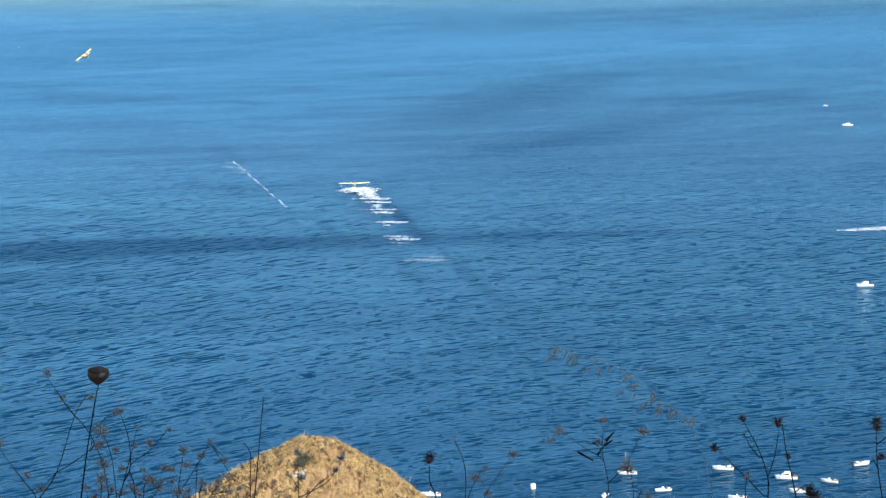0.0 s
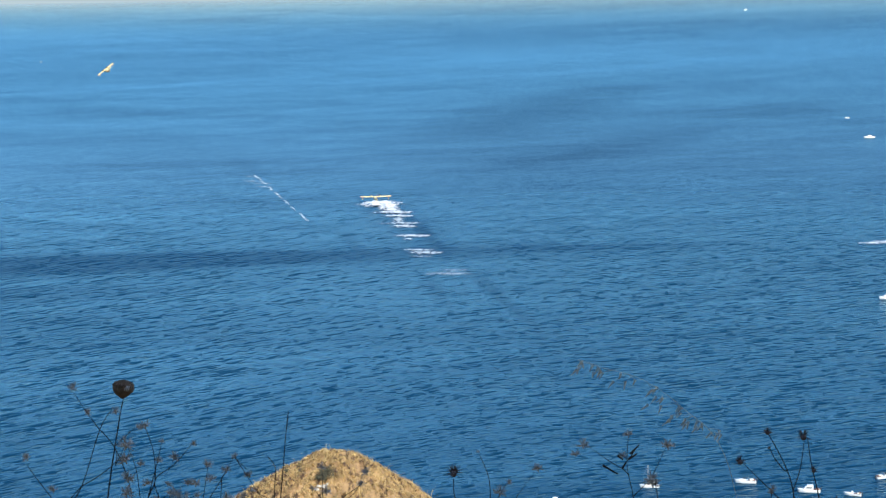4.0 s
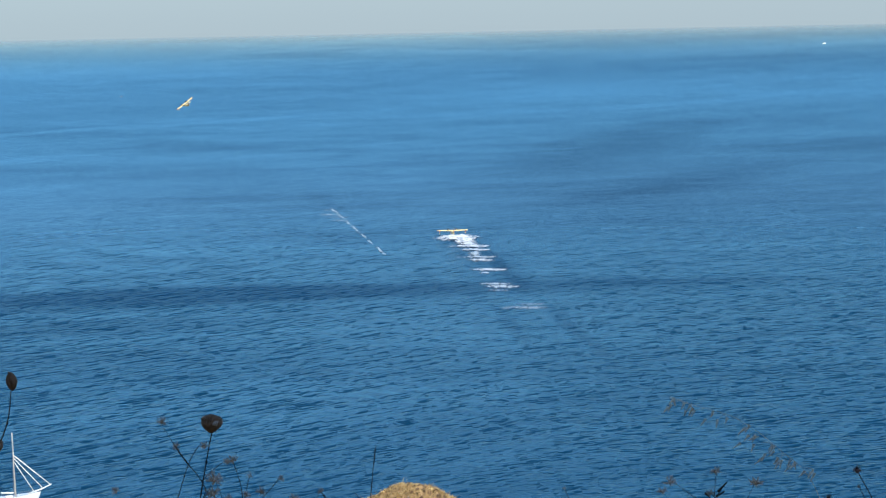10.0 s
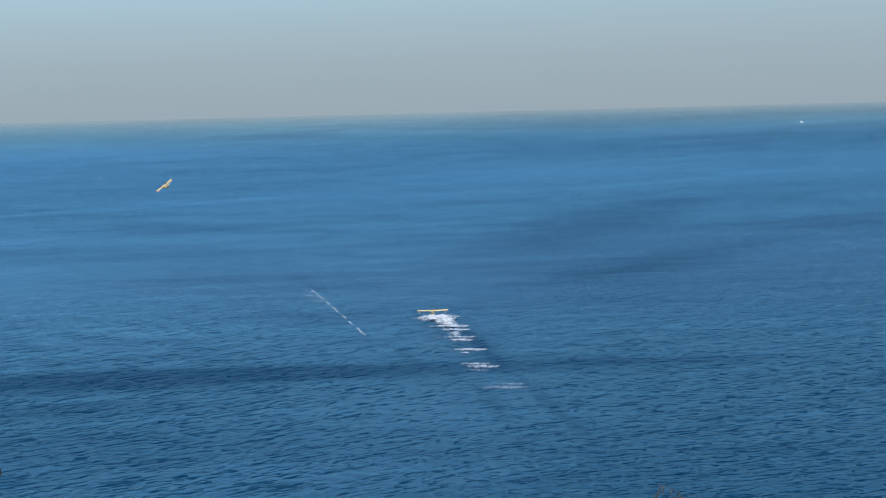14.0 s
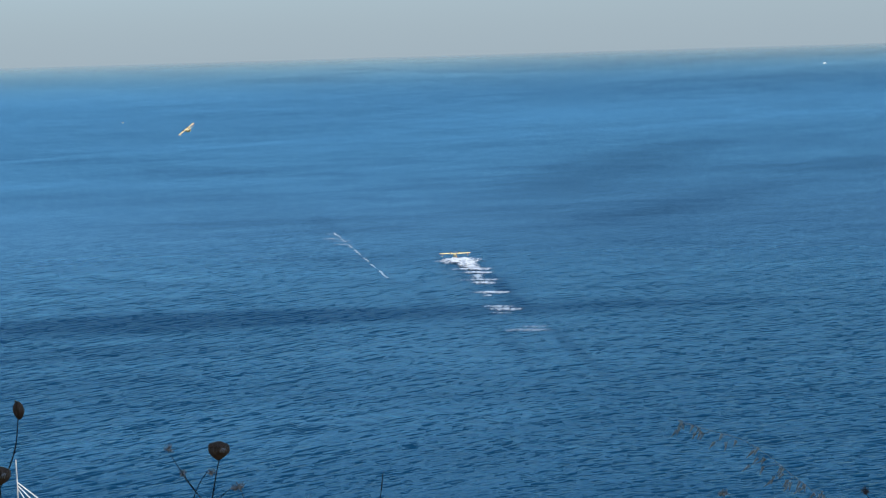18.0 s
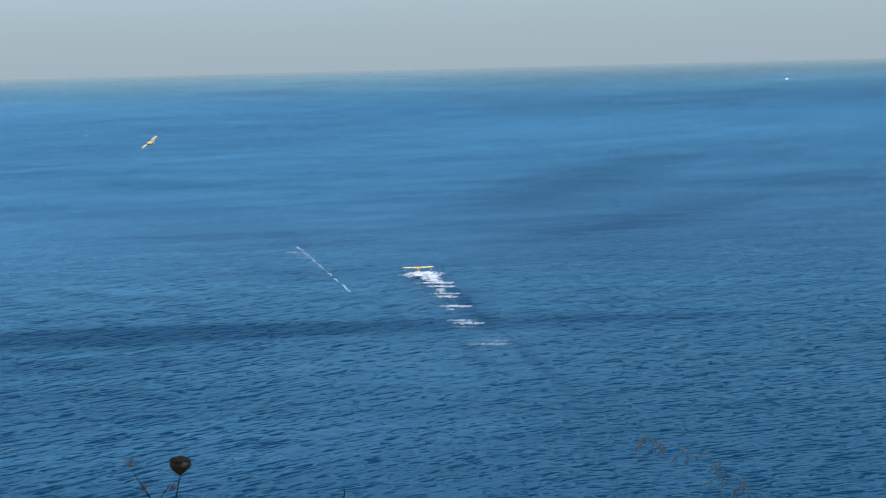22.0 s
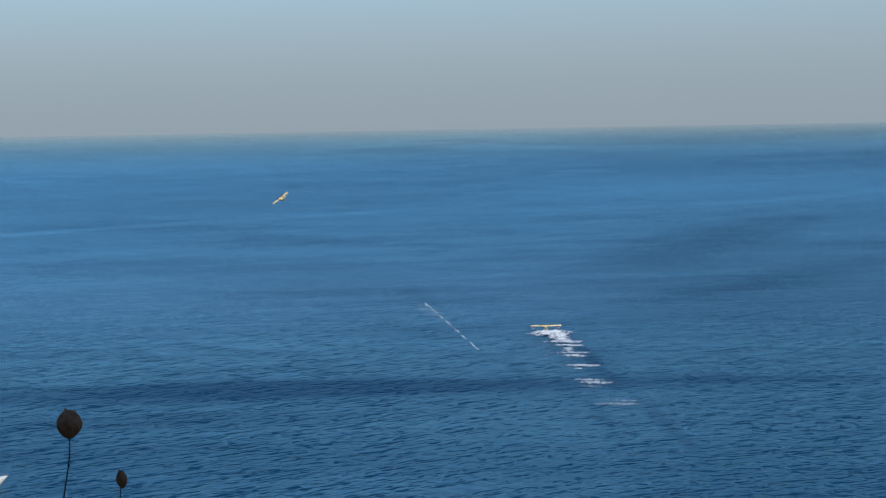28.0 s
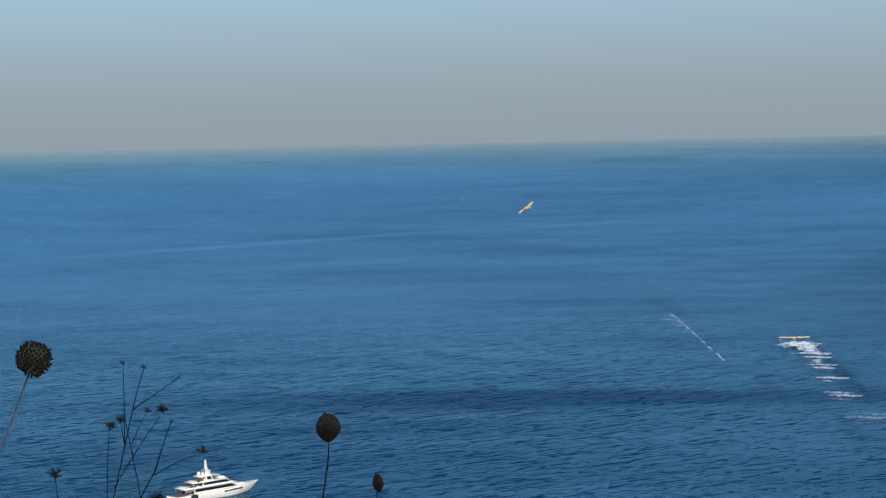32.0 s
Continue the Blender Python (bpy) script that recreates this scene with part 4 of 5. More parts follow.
# ---- motor yacht ----
def build_yacht(m):
    ob = thing("motor_yacht", m, "large white three-deck motor yacht with dark window bands at anchor", "yacht")
    hull = part("hull", hull_shape(57, 10.2, 3.8, 1.4, flare=0.14, n=30, draught=1.0, stern=0.9, raked=0.16), M_YACHT, ob)
    part("boot_line", joined(*[tube([(-27.8, s * 3.75, 0.35), (-10, s * 4.2, 0.35), (8, s * 3.6, 0.4), (18, s * 2.0, 0.45)], 0.22, 0.18, 5) for s in (-1, 1)]), M_NAVY, hull, "dark waterline stripe")
    for s in (-1, 1):
        part("hull_window", slab([(2, 2.85), (14.5, 3.15), (14.3, 3.75), (2, 3.5)], 0.2), M_GLASS, hull, "long dark hull window").matrix_basis = pose(0, s * 5.2, 0, 0, 0, -3.6 * s)
        part("side_door", slab([(-19.8, 1.0), (-15.6, 0.8), (-15.0, 3.6), (-17.0, 4.3), (-19.6, 3.8)], 0.12), M_SOOT, hull, "dark open garage door").matrix_basis = pose(0, s * 4.92, 0, 0, 0, 0)
        part("window_band", slab([(-16.3, 5.0), (10.6, 5.0), (7.6, 6.4), (-16.3, 6.4)], 0.12), M_GLASS, ob, "dark main-deck window band").matrix_basis = pose(0, s * 4.12, 0)
        part("window_band", slab([(-10.4, 7.75), (7.2, 7.75), (4.6, 8.95), (-10.4, 8.95)], 0.12), M_GLASS, ob, "dark upper-deck window band").matrix_basis = pose(0, s * 3.56, 0)
    part("swim_platform", box(-31.0, -27.8, -4.3, 4.3, 0.5, 0.9, 0.1), M_SOOT, ob, "dark bathing platform")
    for s in (-1, 1):
        part("stern_stair", joined(*[box(-28.6 + 0.5 * i, -27.6 + 0.5 * i, s * 3.4 - 0.9, s * 3.4 + 0.9, 0.8 + 0.55 * i, 1.4 + 0.55 * i, 0.05) for i in range(5)]), M_TEAK, ob)
    part("main_deckhouse", slab([(-17, 4.0), (13.5, 4.6), (8.5, 6.9), (-16.5, 6.9)], 4.25, 4.0, 0.15), M_YACHT, ob)
    part("upper_deck", slab([(-23, 6.8), (9.8, 6.8), (10.6, 7.15), (9.0, 7.45), (-23.4, 7.3)], 4.7, 4.6, 0.2), M_YACHT, ob)
    part("upper_deckhouse", slab([(-11, 7.3), (9.0, 7.3), (4.2, 9.35), (-10.5, 9.35)], 3.7, 3.4, 0.15), M_YACHT, ob)
    part("bridge_window", rings([[(8.7 - 0.35 * abs(y), y, 7.75), (8.3 - 0.35 * abs(y), y, 7.75), (5.9 - 0.35 * abs(y), y, 8.95), (6.4 - 0.35 * abs(y), y, 8.95)] for y in (-3.3, -1.5, 0, 1.5, 3.3)]), M_GLASS, ob)
    part("sun_deck", slab([(-17, 9.3), (5.4, 9.3), (5.8, 9.6), (-17.4, 9.65)], 4.1, 4.0, 0.2), M_YACHT, ob)
    part("sun_deck_bulwark", joined(slab([(0.5, 9.6), (5.2, 9.6), (4.0, 10.7), (0.5, 10.5)], 3.1, 2.7, 0.2)), M_YACHT, ob)
    arch = part("radar_arch", slab([(-8.0, 9.6), (-3.0, 9.6), (-4.6, 13.2), (-7.2, 13.4)], 2.6, 1.7, 0.2), M_YACHT, ob)
    part("hardtop", slab([(-12.0, 11.8), (0.6, 12.0), (0.9, 12.3), (-12.2, 12.2)], 3.0, 2.8, 0.2), M_YACHT, ob)
    part("arch_opening", slab([(-7.3, 10.1), (-4.2, 10.1), (-4.9, 11.6), (-7.0, 11.6)], 2.66, 2.2), M_GLASS, arch)
    mast = part("mast", slab([(-6.9, 13.2), (-4.9, 13.2), (-5.9, 20.0), (-6.7, 20.0)], 0.55, 0.2), M_CREAM, ob)
    part("crosstree", joined(tube([(-6.0, -2.0, 15.4), (-6.0, 2.0, 15.4)], 0.14, 0.14, 6), tube([(-6.2, -1.2, 16.8), (-6.2, 1.2, 16.8)], 0.1, 0.1, 6), box(-5.4, -4.0, -1.0, 1.0, 14.4, 14.65, 0.05)), M_YACHT, mast)
    part("mast_shadow_panel", box(-8.8, -6.95, -0.9, 0.9, 12.3, 15.4, 0.2), M_GREY, mast, "dark grey panel just aft of the mast")
    for x, s in ((-9.4, -1.7), (-9.4, 1.7), (-3.0, 1.6)):
        part("satellite_dome", ball(0.95, (x, s, 13.1), (1, 1, 1.1), 12, 8), M_YACHT, ob)
    part("aerial", joined(*[tube([(-8.2, s, 12.2), (-8.7, s, 17.0)], 0.05, 0.03, 4) for s in (-1.4, 1.4)]), M_GREY, ob)
    part("aft_saloon_glass", box(-17.4, -16.2, -3.6, 3.6, 4.1, 6.7, 0.05), M_GLASS, ob, "dark sliding saloon doors")
    part("upper_saloon_glass", box(-11.4, -10.4, -3.0, 3.0, 7.4, 9.2, 0.05), M_GLASS, ob, "dark upper saloon doors")
    part("stern_door", box(-28.9, -28.4, -3.6, 3.6, 0.3, 1.3, 0.08), M_SOOT, hull, "dark transom door")
    part("tender_well", box(-27.6, -21.5, -3.9, 3.9, 3.8, 4.15, 0.05), M_TEAK, ob, "teak aft deck")
    part("aft_sofa", joined(box(-21.5, -19.5, -3.2, 3.2, 7.3, 8.0, 0.15), box(-15.8, -13.8, -2.6, 2.6, 9.65, 10.3, 0.15)), M_CREAM, ob)
    part("foredeck_locker", box(14.0, 18.5, -1.6, 1.6, 4.3, 5.4, 0.2), M_YACHT, ob)
    part("anchor_winch", joined(ball(0.5, (22.0, 0.7, 5.3)), ball(0.5, (22.0, -0.7, 5.3))), M_GREY, ob)
    for s in (-1, 1):
        rail = [tube([(9, s * 4.6, 5.7), (16, s * 3.9, 5.9), (22, s * 2.4, 6.2), (28, s * 0.2, 6.6)], 0.06, 0.06, 4)]
        for t in range(9):
            x = 9 + 2.2 * t
            w = 4.7 - 4.6 * max(0, (x - 10) / 18.5) ** 1.8
            rail.append(tube([(x, s * w, 4.3 + 0.05 * t), (x, s * w, 5.7 + 0.09 * t)], 0.035, 0.035, 4))
        part("railing", joined(*rail), M_GREY, ob)
        part("aft_railing", joined(tube([(-23, s * 4.4, 8.4), (-11, s * 4.4, 8.4)], 0.05, 0.05, 4), *[tube([(-23 + 2 * i, s * 4.4, 7.3), (-23 + 2 * i, s * 4.4, 8.4)], 0.035, 0.035, 4) for i in range(7)]), M_GREY, ob)
        part("deck_post", tube([(-19.5, s * 3.9, 4.0), (-19.5, s * 3.9, 6.9)], 0.16, 0.16, 6), M_YACHT, ob)
    for s in (-1, 1):
        for x, z in ((-19.5, 4.15), (-22.0, 4.15), (-15.5, 7.45), (-18.0, 7.45), (-13.0, 9.65)):
            part("sun_lounger", joined(box(x - 0.9, x + 0.9, s * 2.4 - 0.8, s * 2.4 + 0.8, z, z + 0.45, 0.1), box(x + 0.6, x + 0.95, s * 2.4 - 0.8, s * 2.4 + 0.8, z + 0.4, z + 1.1, 0.1)), M_CANVAS, ob, "dark brown deck lounger")
        # grey block put in for the shade under the deck overhang
        part("deck_shade", box(-22.8, -17.0, s * 4.2 - 0.25, s * 4.2 + 0.25, 5.4, 6.7, 0.1), M_GREY, ob, "grey block standing in for shade under the upper deck")
    part("bar_counter", box(-12.4, -9.4, -2.0, 2.0, 9.65, 10.9, 0.1), M_CANVAS, ob, "dark wooden sun-deck bar")
    return ob


build_yacht(heading(-325.5, 1003, 0, 0.55, 0.83) @ Matrix.Scale(1.035, 4))


# ---- three-masted schooner ----
def build_schooner(m):
    ob = thing("sailing_ship", m, "three-masted sailing yacht with bare pale masts and bowsprit at anchor", "sailing ship")
    part("hull", hull_shape(34, 7.2, 2.2, 2.2, flare=0.2, n=22, draught=1.0, stern=0.75), M_WHITE, ob)
    part("deck", box(-14.5, 7, -2.5, 2.5, 2.25, 2.45, 0.05), M_TEAK, ob)
    part("deckhouse", slab([(-9, 2.3), (-2.5, 2.3), (-2.8, 4.0), (-8.8, 4.0)], 1.8, 1.6), M_CREAM, ob)
    part("fore_deckhouse", slab([(3, 2.4), (6, 2.5), (5.8, 3.6), (3.1, 3.6)], 1.3, 1.2), M_CREAM, ob)
    part("bowsprit", tube([(12, 0, 3.8), (17, 0, 5.3), (21.5, 0, 7.2)], 0.38, 0.2, 8), M_WHITE, ob)
    for x in (-7.0, 0.0, 7.0):
        mast = part("mast", tube([(x, 0, 2.2), (x - 0.2, 0, 16), (x - 0.4, 0, 29.2)], 0.34, 0.2, 8), M_RIG, ob)
        part("crosstree", tube([(x - 0.25, -1.3, 19.5), (x - 0.25, 1.3, 19.5)], 0.09, 0.09, 5), M_RIG, mast)
        part("boom", tube([(x - 0.5, 0, 4.6), (x - 5.8, 0, 4.9)], 0.34, 0.26, 8), M_SAIL, mast, "boom with furled cream sail")
        for s in (-1, 1):
            part("shroud", joined(tube([(x - 0.2, s * 0.1, 27.5), (x - 0.9, s * 3.3, 2.6)], 0.06, 0.06, 4), tube([(x - 0.2, s * 0.1, 19.5), (x + 0.5, s * 3.3, 2.6)], 0.06, 0.06, 4)), M_GREY, mast)
    for z, x, r in ((20.0, 20.8, 0.20), (18.8, 17.6, 0.17), (17.5, 14.2, 0.14)):
        part("headsail", tube([(6.8, 0, z), (x, 0, 3.0 + (x - 9) * 0.35)], r, r * 1.1, 6), M_SAIL, ob, "furled pale headsail on its stay")
    part("back_stay", tube([(-7.2, 0, 28.5), (-16.5, 0, 3)], 0.06, 0.06, 4), M_GREY, ob)
    part("railing", joined(*[tube([(-16, s * 2.7, 3.2), (-4, s * 3.5, 3.2), (8, s * 3.2, 3.8), (15, s * 1.2, 4.8)], 0.05, 0.05, 4) for s in (-1, 1)]), M_GREY, ob)
    return ob


SA = radians(-14.52)
build_schooner(heading(800 * math.sin(SA), 800 * math.cos(SA), 0, math.cos(SA), -math.sin(SA)))


# ---- dry plants before the camera ----
def plant_frame(az, dist):
    """Root of a plant: u to the side, v up, the third axis away from the eye."""
    a = radians(az)
    drop = -1.65 - 0.07 * dist if dist < 4 else -1.93 - 0.35 * (dist - 4)
    return Matrix.Translation((dist * math.sin(a), dist * math.cos(a), EYE_HEIGHT + drop)) @ pose(0, 0, 0, 0, 0, -az)


PLANT_SEED = [0]


def stalks(ob, lines, rnd, thick, mat, first="stem"):
    """Main stem from the ground and its branches; each one a bowed, tapering bar."""
    depth = {}
    foot = lines[0][0][1]
    for i, line in enumerate(lines):
        pts = curve_points([Vector((u, depth.setdefault((round(u, 3), round(v, 3)), rnd.gauss(0, 0.015)), v)) for u, v in line])
        if line[0][1] < foot + 0.02:
            low, root = pts[0], Vector((pts[0].x * 0.7, 0, -0.05))
            bow = rnd.gauss(0, 0.015)
            pts = [root.lerp(low, t) + Vector((bow * math.sin(math.pi * t), 0, 0)) for t in (0, 0.2, 0.4, 0.6, 0.8)] + pts
        elif i > 0:
            near = min(main, key=lambda m: (m - pts[0]).length)
            if (near - pts[0]).length < 0.03:
                pts[0] = near
        if i == 0:
            main = pts
        r = thick * (1.0 if i == 0 else 0.72)
        knots = [ball(r * 1.2, (pts[k].x, pts[k].y, pts[k].z), (1, 1, 1.5), 5, 4) for k in range(4, len(pts) - 2, 4)]
        part(first if i == 0 else "branch", joined(tube(pts, r, r * 0.5, 5), *knots), mat, ob)


def umbel_shape(r, rnd, rays=16):
    """A dried umbel: a small dark cup with a star of fine bristles, each with a crumb of seed."""
    shapes = [ball(r * 0.24, (0, 0, -r * 0.25), (1, 1, 1.2), 6, 5), tube([(0, 0, -r * 0.8), (0, 0, -r * 0.35)], r * 0.08, r * 0.09, 4)]
    for i in range(rays * 2):
        a, e = rnd.uniform(0, 6.283), math.asin(rnd.uniform(-0.35, 1.0))
        d = Vector((math.cos(a) * math.cos(e), math.sin(a) * math.cos(e), math.sin(e)))
        long = r * rnd.uniform(0.65, 1.15)
        root = Vector((0, 0, -r * 0.22))
        tip = root + d * long
        shapes.append(tube([root + d * r * 0.15, root + d * long * 0.6 + Vector((0, 0, -r * 0.05)), tip], r * 0.055, r * 0.025, 3))
        if i % 2:
            shapes.append(ball(r * rnd.uniform(0.05, 0.09), tip, (1, 1, 1), 4, 3))
        fork = tip + Vector((rnd.gauss(0, 0.12), rnd.gauss(0, 0.12), rnd.gauss(0.06, 0.1))) * r
        shapes.append(tube([root + d * long * 0.7, fork], r * 0.022, r * 0.01, 3))
    return joined(*shapes)


def plant_carrot(az, dist, lines, heads, style):
    PLANT_SEED[0] += 1
    rnd = random.Random(PLANT_SEED[0])
    pale = style == "pale"
    ob = thing("wild_carrot", plant_frame(az, dist), "pale dried wild carrot with ragged seed umbels" if pale else "dry brown wild carrot with branching stems and closed umbels", "plant", group="roadside dry plants")
    stalks(ob, lines, rnd, 0.0017, M_PALE if pale else M_STEM)
    for u, v, r in heads:
        part("umbel", umbel_shape(r * 1.22, rnd, 24 if r > 0.008 else 14), M_PALE if pale else M_THISTLE if az < -19 else M_UMBEL, ob).matrix_basis = pose(u, rnd.gauss(0, 0.015), v, rnd.gauss(0, 14), rnd.gauss(0, 14), 0)
    if style == "leaf":
        for u, v, du, dv in ((-0.017, 1.068, 0.039, -0.025), (0.054, 1.098, 0.023, 0.022), (0.050, 1.085, 0.022, 0.012), (0.022, 1.094, 0.013, -0.013), (0.034, 1.061, 0.010, 0.015)):
            a, b = Vector((u, 0, v)), Vector((u + du, 0.01, v + dv))
            c = (a + b) / 2
            part("pod", tube([a, a * 0.6 + c * 0.4, c, c * 0.3 + b * 0.7, b], 0.0034, 0.0016, 5), M_STEM, ob, "dark narrow seed pod")


def bud_shape(r, rnd):
    """A papery egg-shaped sheath with ribs and a beak."""
    secs = []
    for i in range(14):
        t = i / 13
        w = r * math.sin(math.pi * (0.03 + 0.91 * t)) ** 0.72
        secs.append([(w * (1 + 0.08 * math.cos(9 * a) + rnd.uniform(-0.03, 0.03)) * math.cos(a), w * (1 + 0.08 * math.cos(9 * a)) * math.sin(a), r * (-1.2 + 2.35 * t)) for a in [2 * math.pi * j / 36 for j in range(36)]])
    return joined(rings(secs), tube([(-r * 0.12, 0, r * 1.0), (-r * 0.2, 0, r * 1.18), (-r * 0.32, 0, r * 1.34)], r * 0.24, r * 0.05, 6))


def plant_allium(az, dist, lines, heads, style):
    PLANT_SEED[0] += 1
    rnd = random.Random(PLANT_SEED[0])
    what = {"globe": "tall wild leek with a round olive-brown seed globe", "bud": "wild leek with a closed papery brown bud", "open": "wild leek with a half-open brown seed head"}[style]
    ob = thing("wild_leek", plant_frame(az, dist), what, "plant", group="roadside dry plants")
    lines = [(lines[0][:1] if style == "globe" else lines[0][:-1]) + [(heads[0][0] - (0.3 * heads[0][2] if style == "globe" else 0), heads[0][1] - 0.85 * heads[0][2])]]
    stalks(ob, lines, rnd, 0.0046 if style == "globe" else 0.0024, M_PALE if style == "globe" else M_STEM)
    for u, v, r in heads:
        if style == "globe":
            at = pose(u, 0, v)
            rays = [ball(r * 0.62, n=14, rows=9)]
            capsule = mesh_of("seed_capsule", *joined(ball(r * 0.078, (0, 0, 0), (1, 1, 1.25), 6, 4), tube([(0, 0, r * 0.05), (0, 0, r * 0.13)], r * 0.018, r * 0.006, 3)))
            capsule.materials.append(M_HUSK)
            n = 210
            for i in range(n):
                z = 1 - 2 * (i + 0.5) / n
                a = i * 2.39996
                d = Vector((math.sqrt(1 - z * z) * math.cos(a), math.sqrt(1 - z * z) * math.sin(a), z))
                c = d * r * rnd.uniform(0.78, 1.02)
                rays.append(tube([d * r * 0.3, c * 0.94], r * 0.03, r * 0.045, 4))
                pod = new("seed_capsule", capsule)
                pod.parent = ob
                pod.matrix_basis = at @ Matrix.Translation(c) @ d.to_track_quat("Z", "Y").to_matrix().to_4x4()
            part("pedicel_cluster", joined(*rays), M_SEED, ob, "olive-tan thin flower stalks").matrix_basis = at
        elif style == "bud":
            part("bud", bud_shape(r * 0.93, rnd), M_HUSK, ob).matrix_basis = pose(u, 0, v, 0, rnd.uniform(-8, 4), 0) @ Matrix.Diagonal(((0.78, 0.78, 1.12, 1) if r < 0.0165 else (1, 1, 1, 1)))
        else:
            secs = []
            for i in range(10):
                t = i / 9
                w = r * (0.07 + 0.86 * math.sin(math.pi * (0.01 + 0.90 * t ** 1.05)) ** 0.85)
                secs.append([(w * (1 + 0.05 * math.cos(9 * a) + rnd.uniform(-0.03, 0.03)) * math.cos(a), w * math.sin(a), r * (-1.0 + 1.62 * t + rnd.uniform(-0.03, 0.03))) for a in [2 * math.pi * j / 18 for j in range(18)]])
            head = part("head", rings(secs), M_HUSK, ob)
            head.matrix_basis = pose(u, 0, v, 0, 6, 0)
            caps = []
            for _ in range(110):
                a, q = rnd.uniform(0, 6.283), math.sqrt(rnd.random()) * 0.92
                caps.append(ball(r * rnd.uniform(0.07, 0.11), (q * r * math.cos(a), q * r * math.sin(a), r * (0.60 - 0.42 * q * q)), n=5, rows=4))
            part("seed_mass", joined(*caps), M_HUSK, head)
            part("husk_ribs", joined(*[tube([(r * w * math.cos(2 * math.pi * (q + 0.3 * math.sin(q * 5)) / 15), r * w * math.sin(2 * math.pi * (q + 0.3 * math.sin(q * 5)) / 15), r * z)
                                             for w, z in ((0.66, -0.55), (0.93, -0.1), (0.96, 0.2), (0.80, 0.5))], r * 0.026, r * 0.015, 4) for q in range(15)]), M_FIBRE, head, "pale fibres of the split sheath")
            part("torn_husk", joined(*[tube([(r * (0.1 + 0.16 * q), -r * 0.86, -r * 0.15), (r * (0.12 + 0.16 * q), -r * 0.99, r * 0.05), (r * (0.3 + 0.12 * q), -r * 0.9, r * 0.3)], r * 0.06, r * 0.03, 5) for q in range(3)]), M_UMBEL, head, "pale torn papery husk")


def plant_thistle(az, dist, lines, heads, style):
    PLANT_SEED[0] += 1
    rnd = random.Random(PLANT_SEED[0])
    ob = thing("dry_thistle", plant_frame(az, dist), "dry dark thistle with spiky star-like heads", "plant", group="roadside dry plants")
    stalks(ob, [l[:-1] + [(l[-1][0], l[-1][1])] for l in lines], rnd, 0.0023, M_STEM)
    for u, v, r in heads:
        r *= 1.08
        shapes = [ball(r * 0.45, (0, 0, -r * 0.1), (1, 1, 1.1), 8, 6)]
        for i in range(38):
            a, e = rnd.uniform(0, 6.283), rnd.uniform(-0.55, 1.4)
            d = Vector((math.cos(a) * math.cos(e), math.sin(a) * math.cos(e), math.sin(e)))
            shapes.append(tube([d * r * 0.35, d * r * 0.8 + Vector((0, 0, r * 0.06)), d * r * rnd.uniform(1.0, 1.5)], r * 0.09, r * 0.012, 3))
        part("flower_head", joined(*shapes), M_THISTLE, ob).matrix_basis = pose(u, rnd.gauss(0, 0.01), v)


def plant_grass(az, dist, lines, heads, style):
    PLANT_SEED[0] += 1
    rnd = random.Random(PLANT_SEED[0])
    ob = thing("grass_stalk", plant_frame(az, dist), "single upright dry brown grass stalk", "plant", group="roadside dry plants")
    stalks(ob, lines, rnd, 0.0017, M_STEM)
    (a, b), (c, d) = lines[0][-2:]
    part("spike", tube([(a * 0.5 + c * 0.5, 0, b * 0.5 + d * 0.5), (c, 0, d), (c * 1.2 - a * 0.2, 0, d * 1.2 - b * 0.2)], 0.0011, 0.0006, 5), M_STEM, ob)


def plant_oat(az, dist, lines, heads, style):
    PLANT_SEED[0] += 1
    rnd = random.Random(PLANT_SEED[0])
    ob = thing("wild_oat", plant_frame(az, dist), "arching pale wild oat with hanging husks", "plant", group="roadside dry plants")
    stalks(ob, lines, rnd, 0.0008, M_OAT)
    pts = curve_points([Vector((u, 0, v)) for u, v in lines[0]], 6)
    for p in pts[16:]:
        for _ in range(2):
            if rnd.random() < 0.45:
                continue
            tip = p + Vector((rnd.gauss(-0.004, 0.012), rnd.gauss(0, 0.01), -rnd.uniform(0.003, 0.014)))
            e = tip + Vector((rnd.gauss(-0.007, 0.004), 0, -rnd.uniform(0.008, 0.016)))
            part("husk", joined(tube([p, tip], 0.0004, 0.0004, 3), tube([tip, tip * 0.6 + e * 0.4, e], 0.0030, 0.0007, 4)), M_OAT, ob)


plant_allium(-9.39, 4.5, [[(0.037, 0.918), (0.054, 1.026), (0.078, 1.156), (0.085, 1.203)]], [(0.088, 1.224, 0.0257)], "open")
plant_carrot(-10.70, 4.4, [[(0.036, 0.886), (0.046, 0.931), (0.088, 0.987), (0.132, 1.114), (0.162, 1.158)], [(0.132, 1.114), (0.104, 1.159), (0.078, 1.205)], [(0.088, 0.987), (0.129, 1.013), (0.164, 1.039), (0.166, 1.065)], [(0.046, 0.928), (0.004, 0.992), (-0.030, 1.055)], [(0.088, 0.987), (0.054, 0.956)], [(0.163, 1.033), (0.184, 1.069)]], [(0.168, 1.155, 0.0101), (0.077, 1.211, 0.0113), (0.108, 1.156, 0.0063), (0.191, 1.074, 0.0176), (0.183, 1.046, 0.0151), (0.025, 0.982, 0.0101), (0.054, 0.955, 0.0113), (-0.033, 1.063, 0.0101)], "")
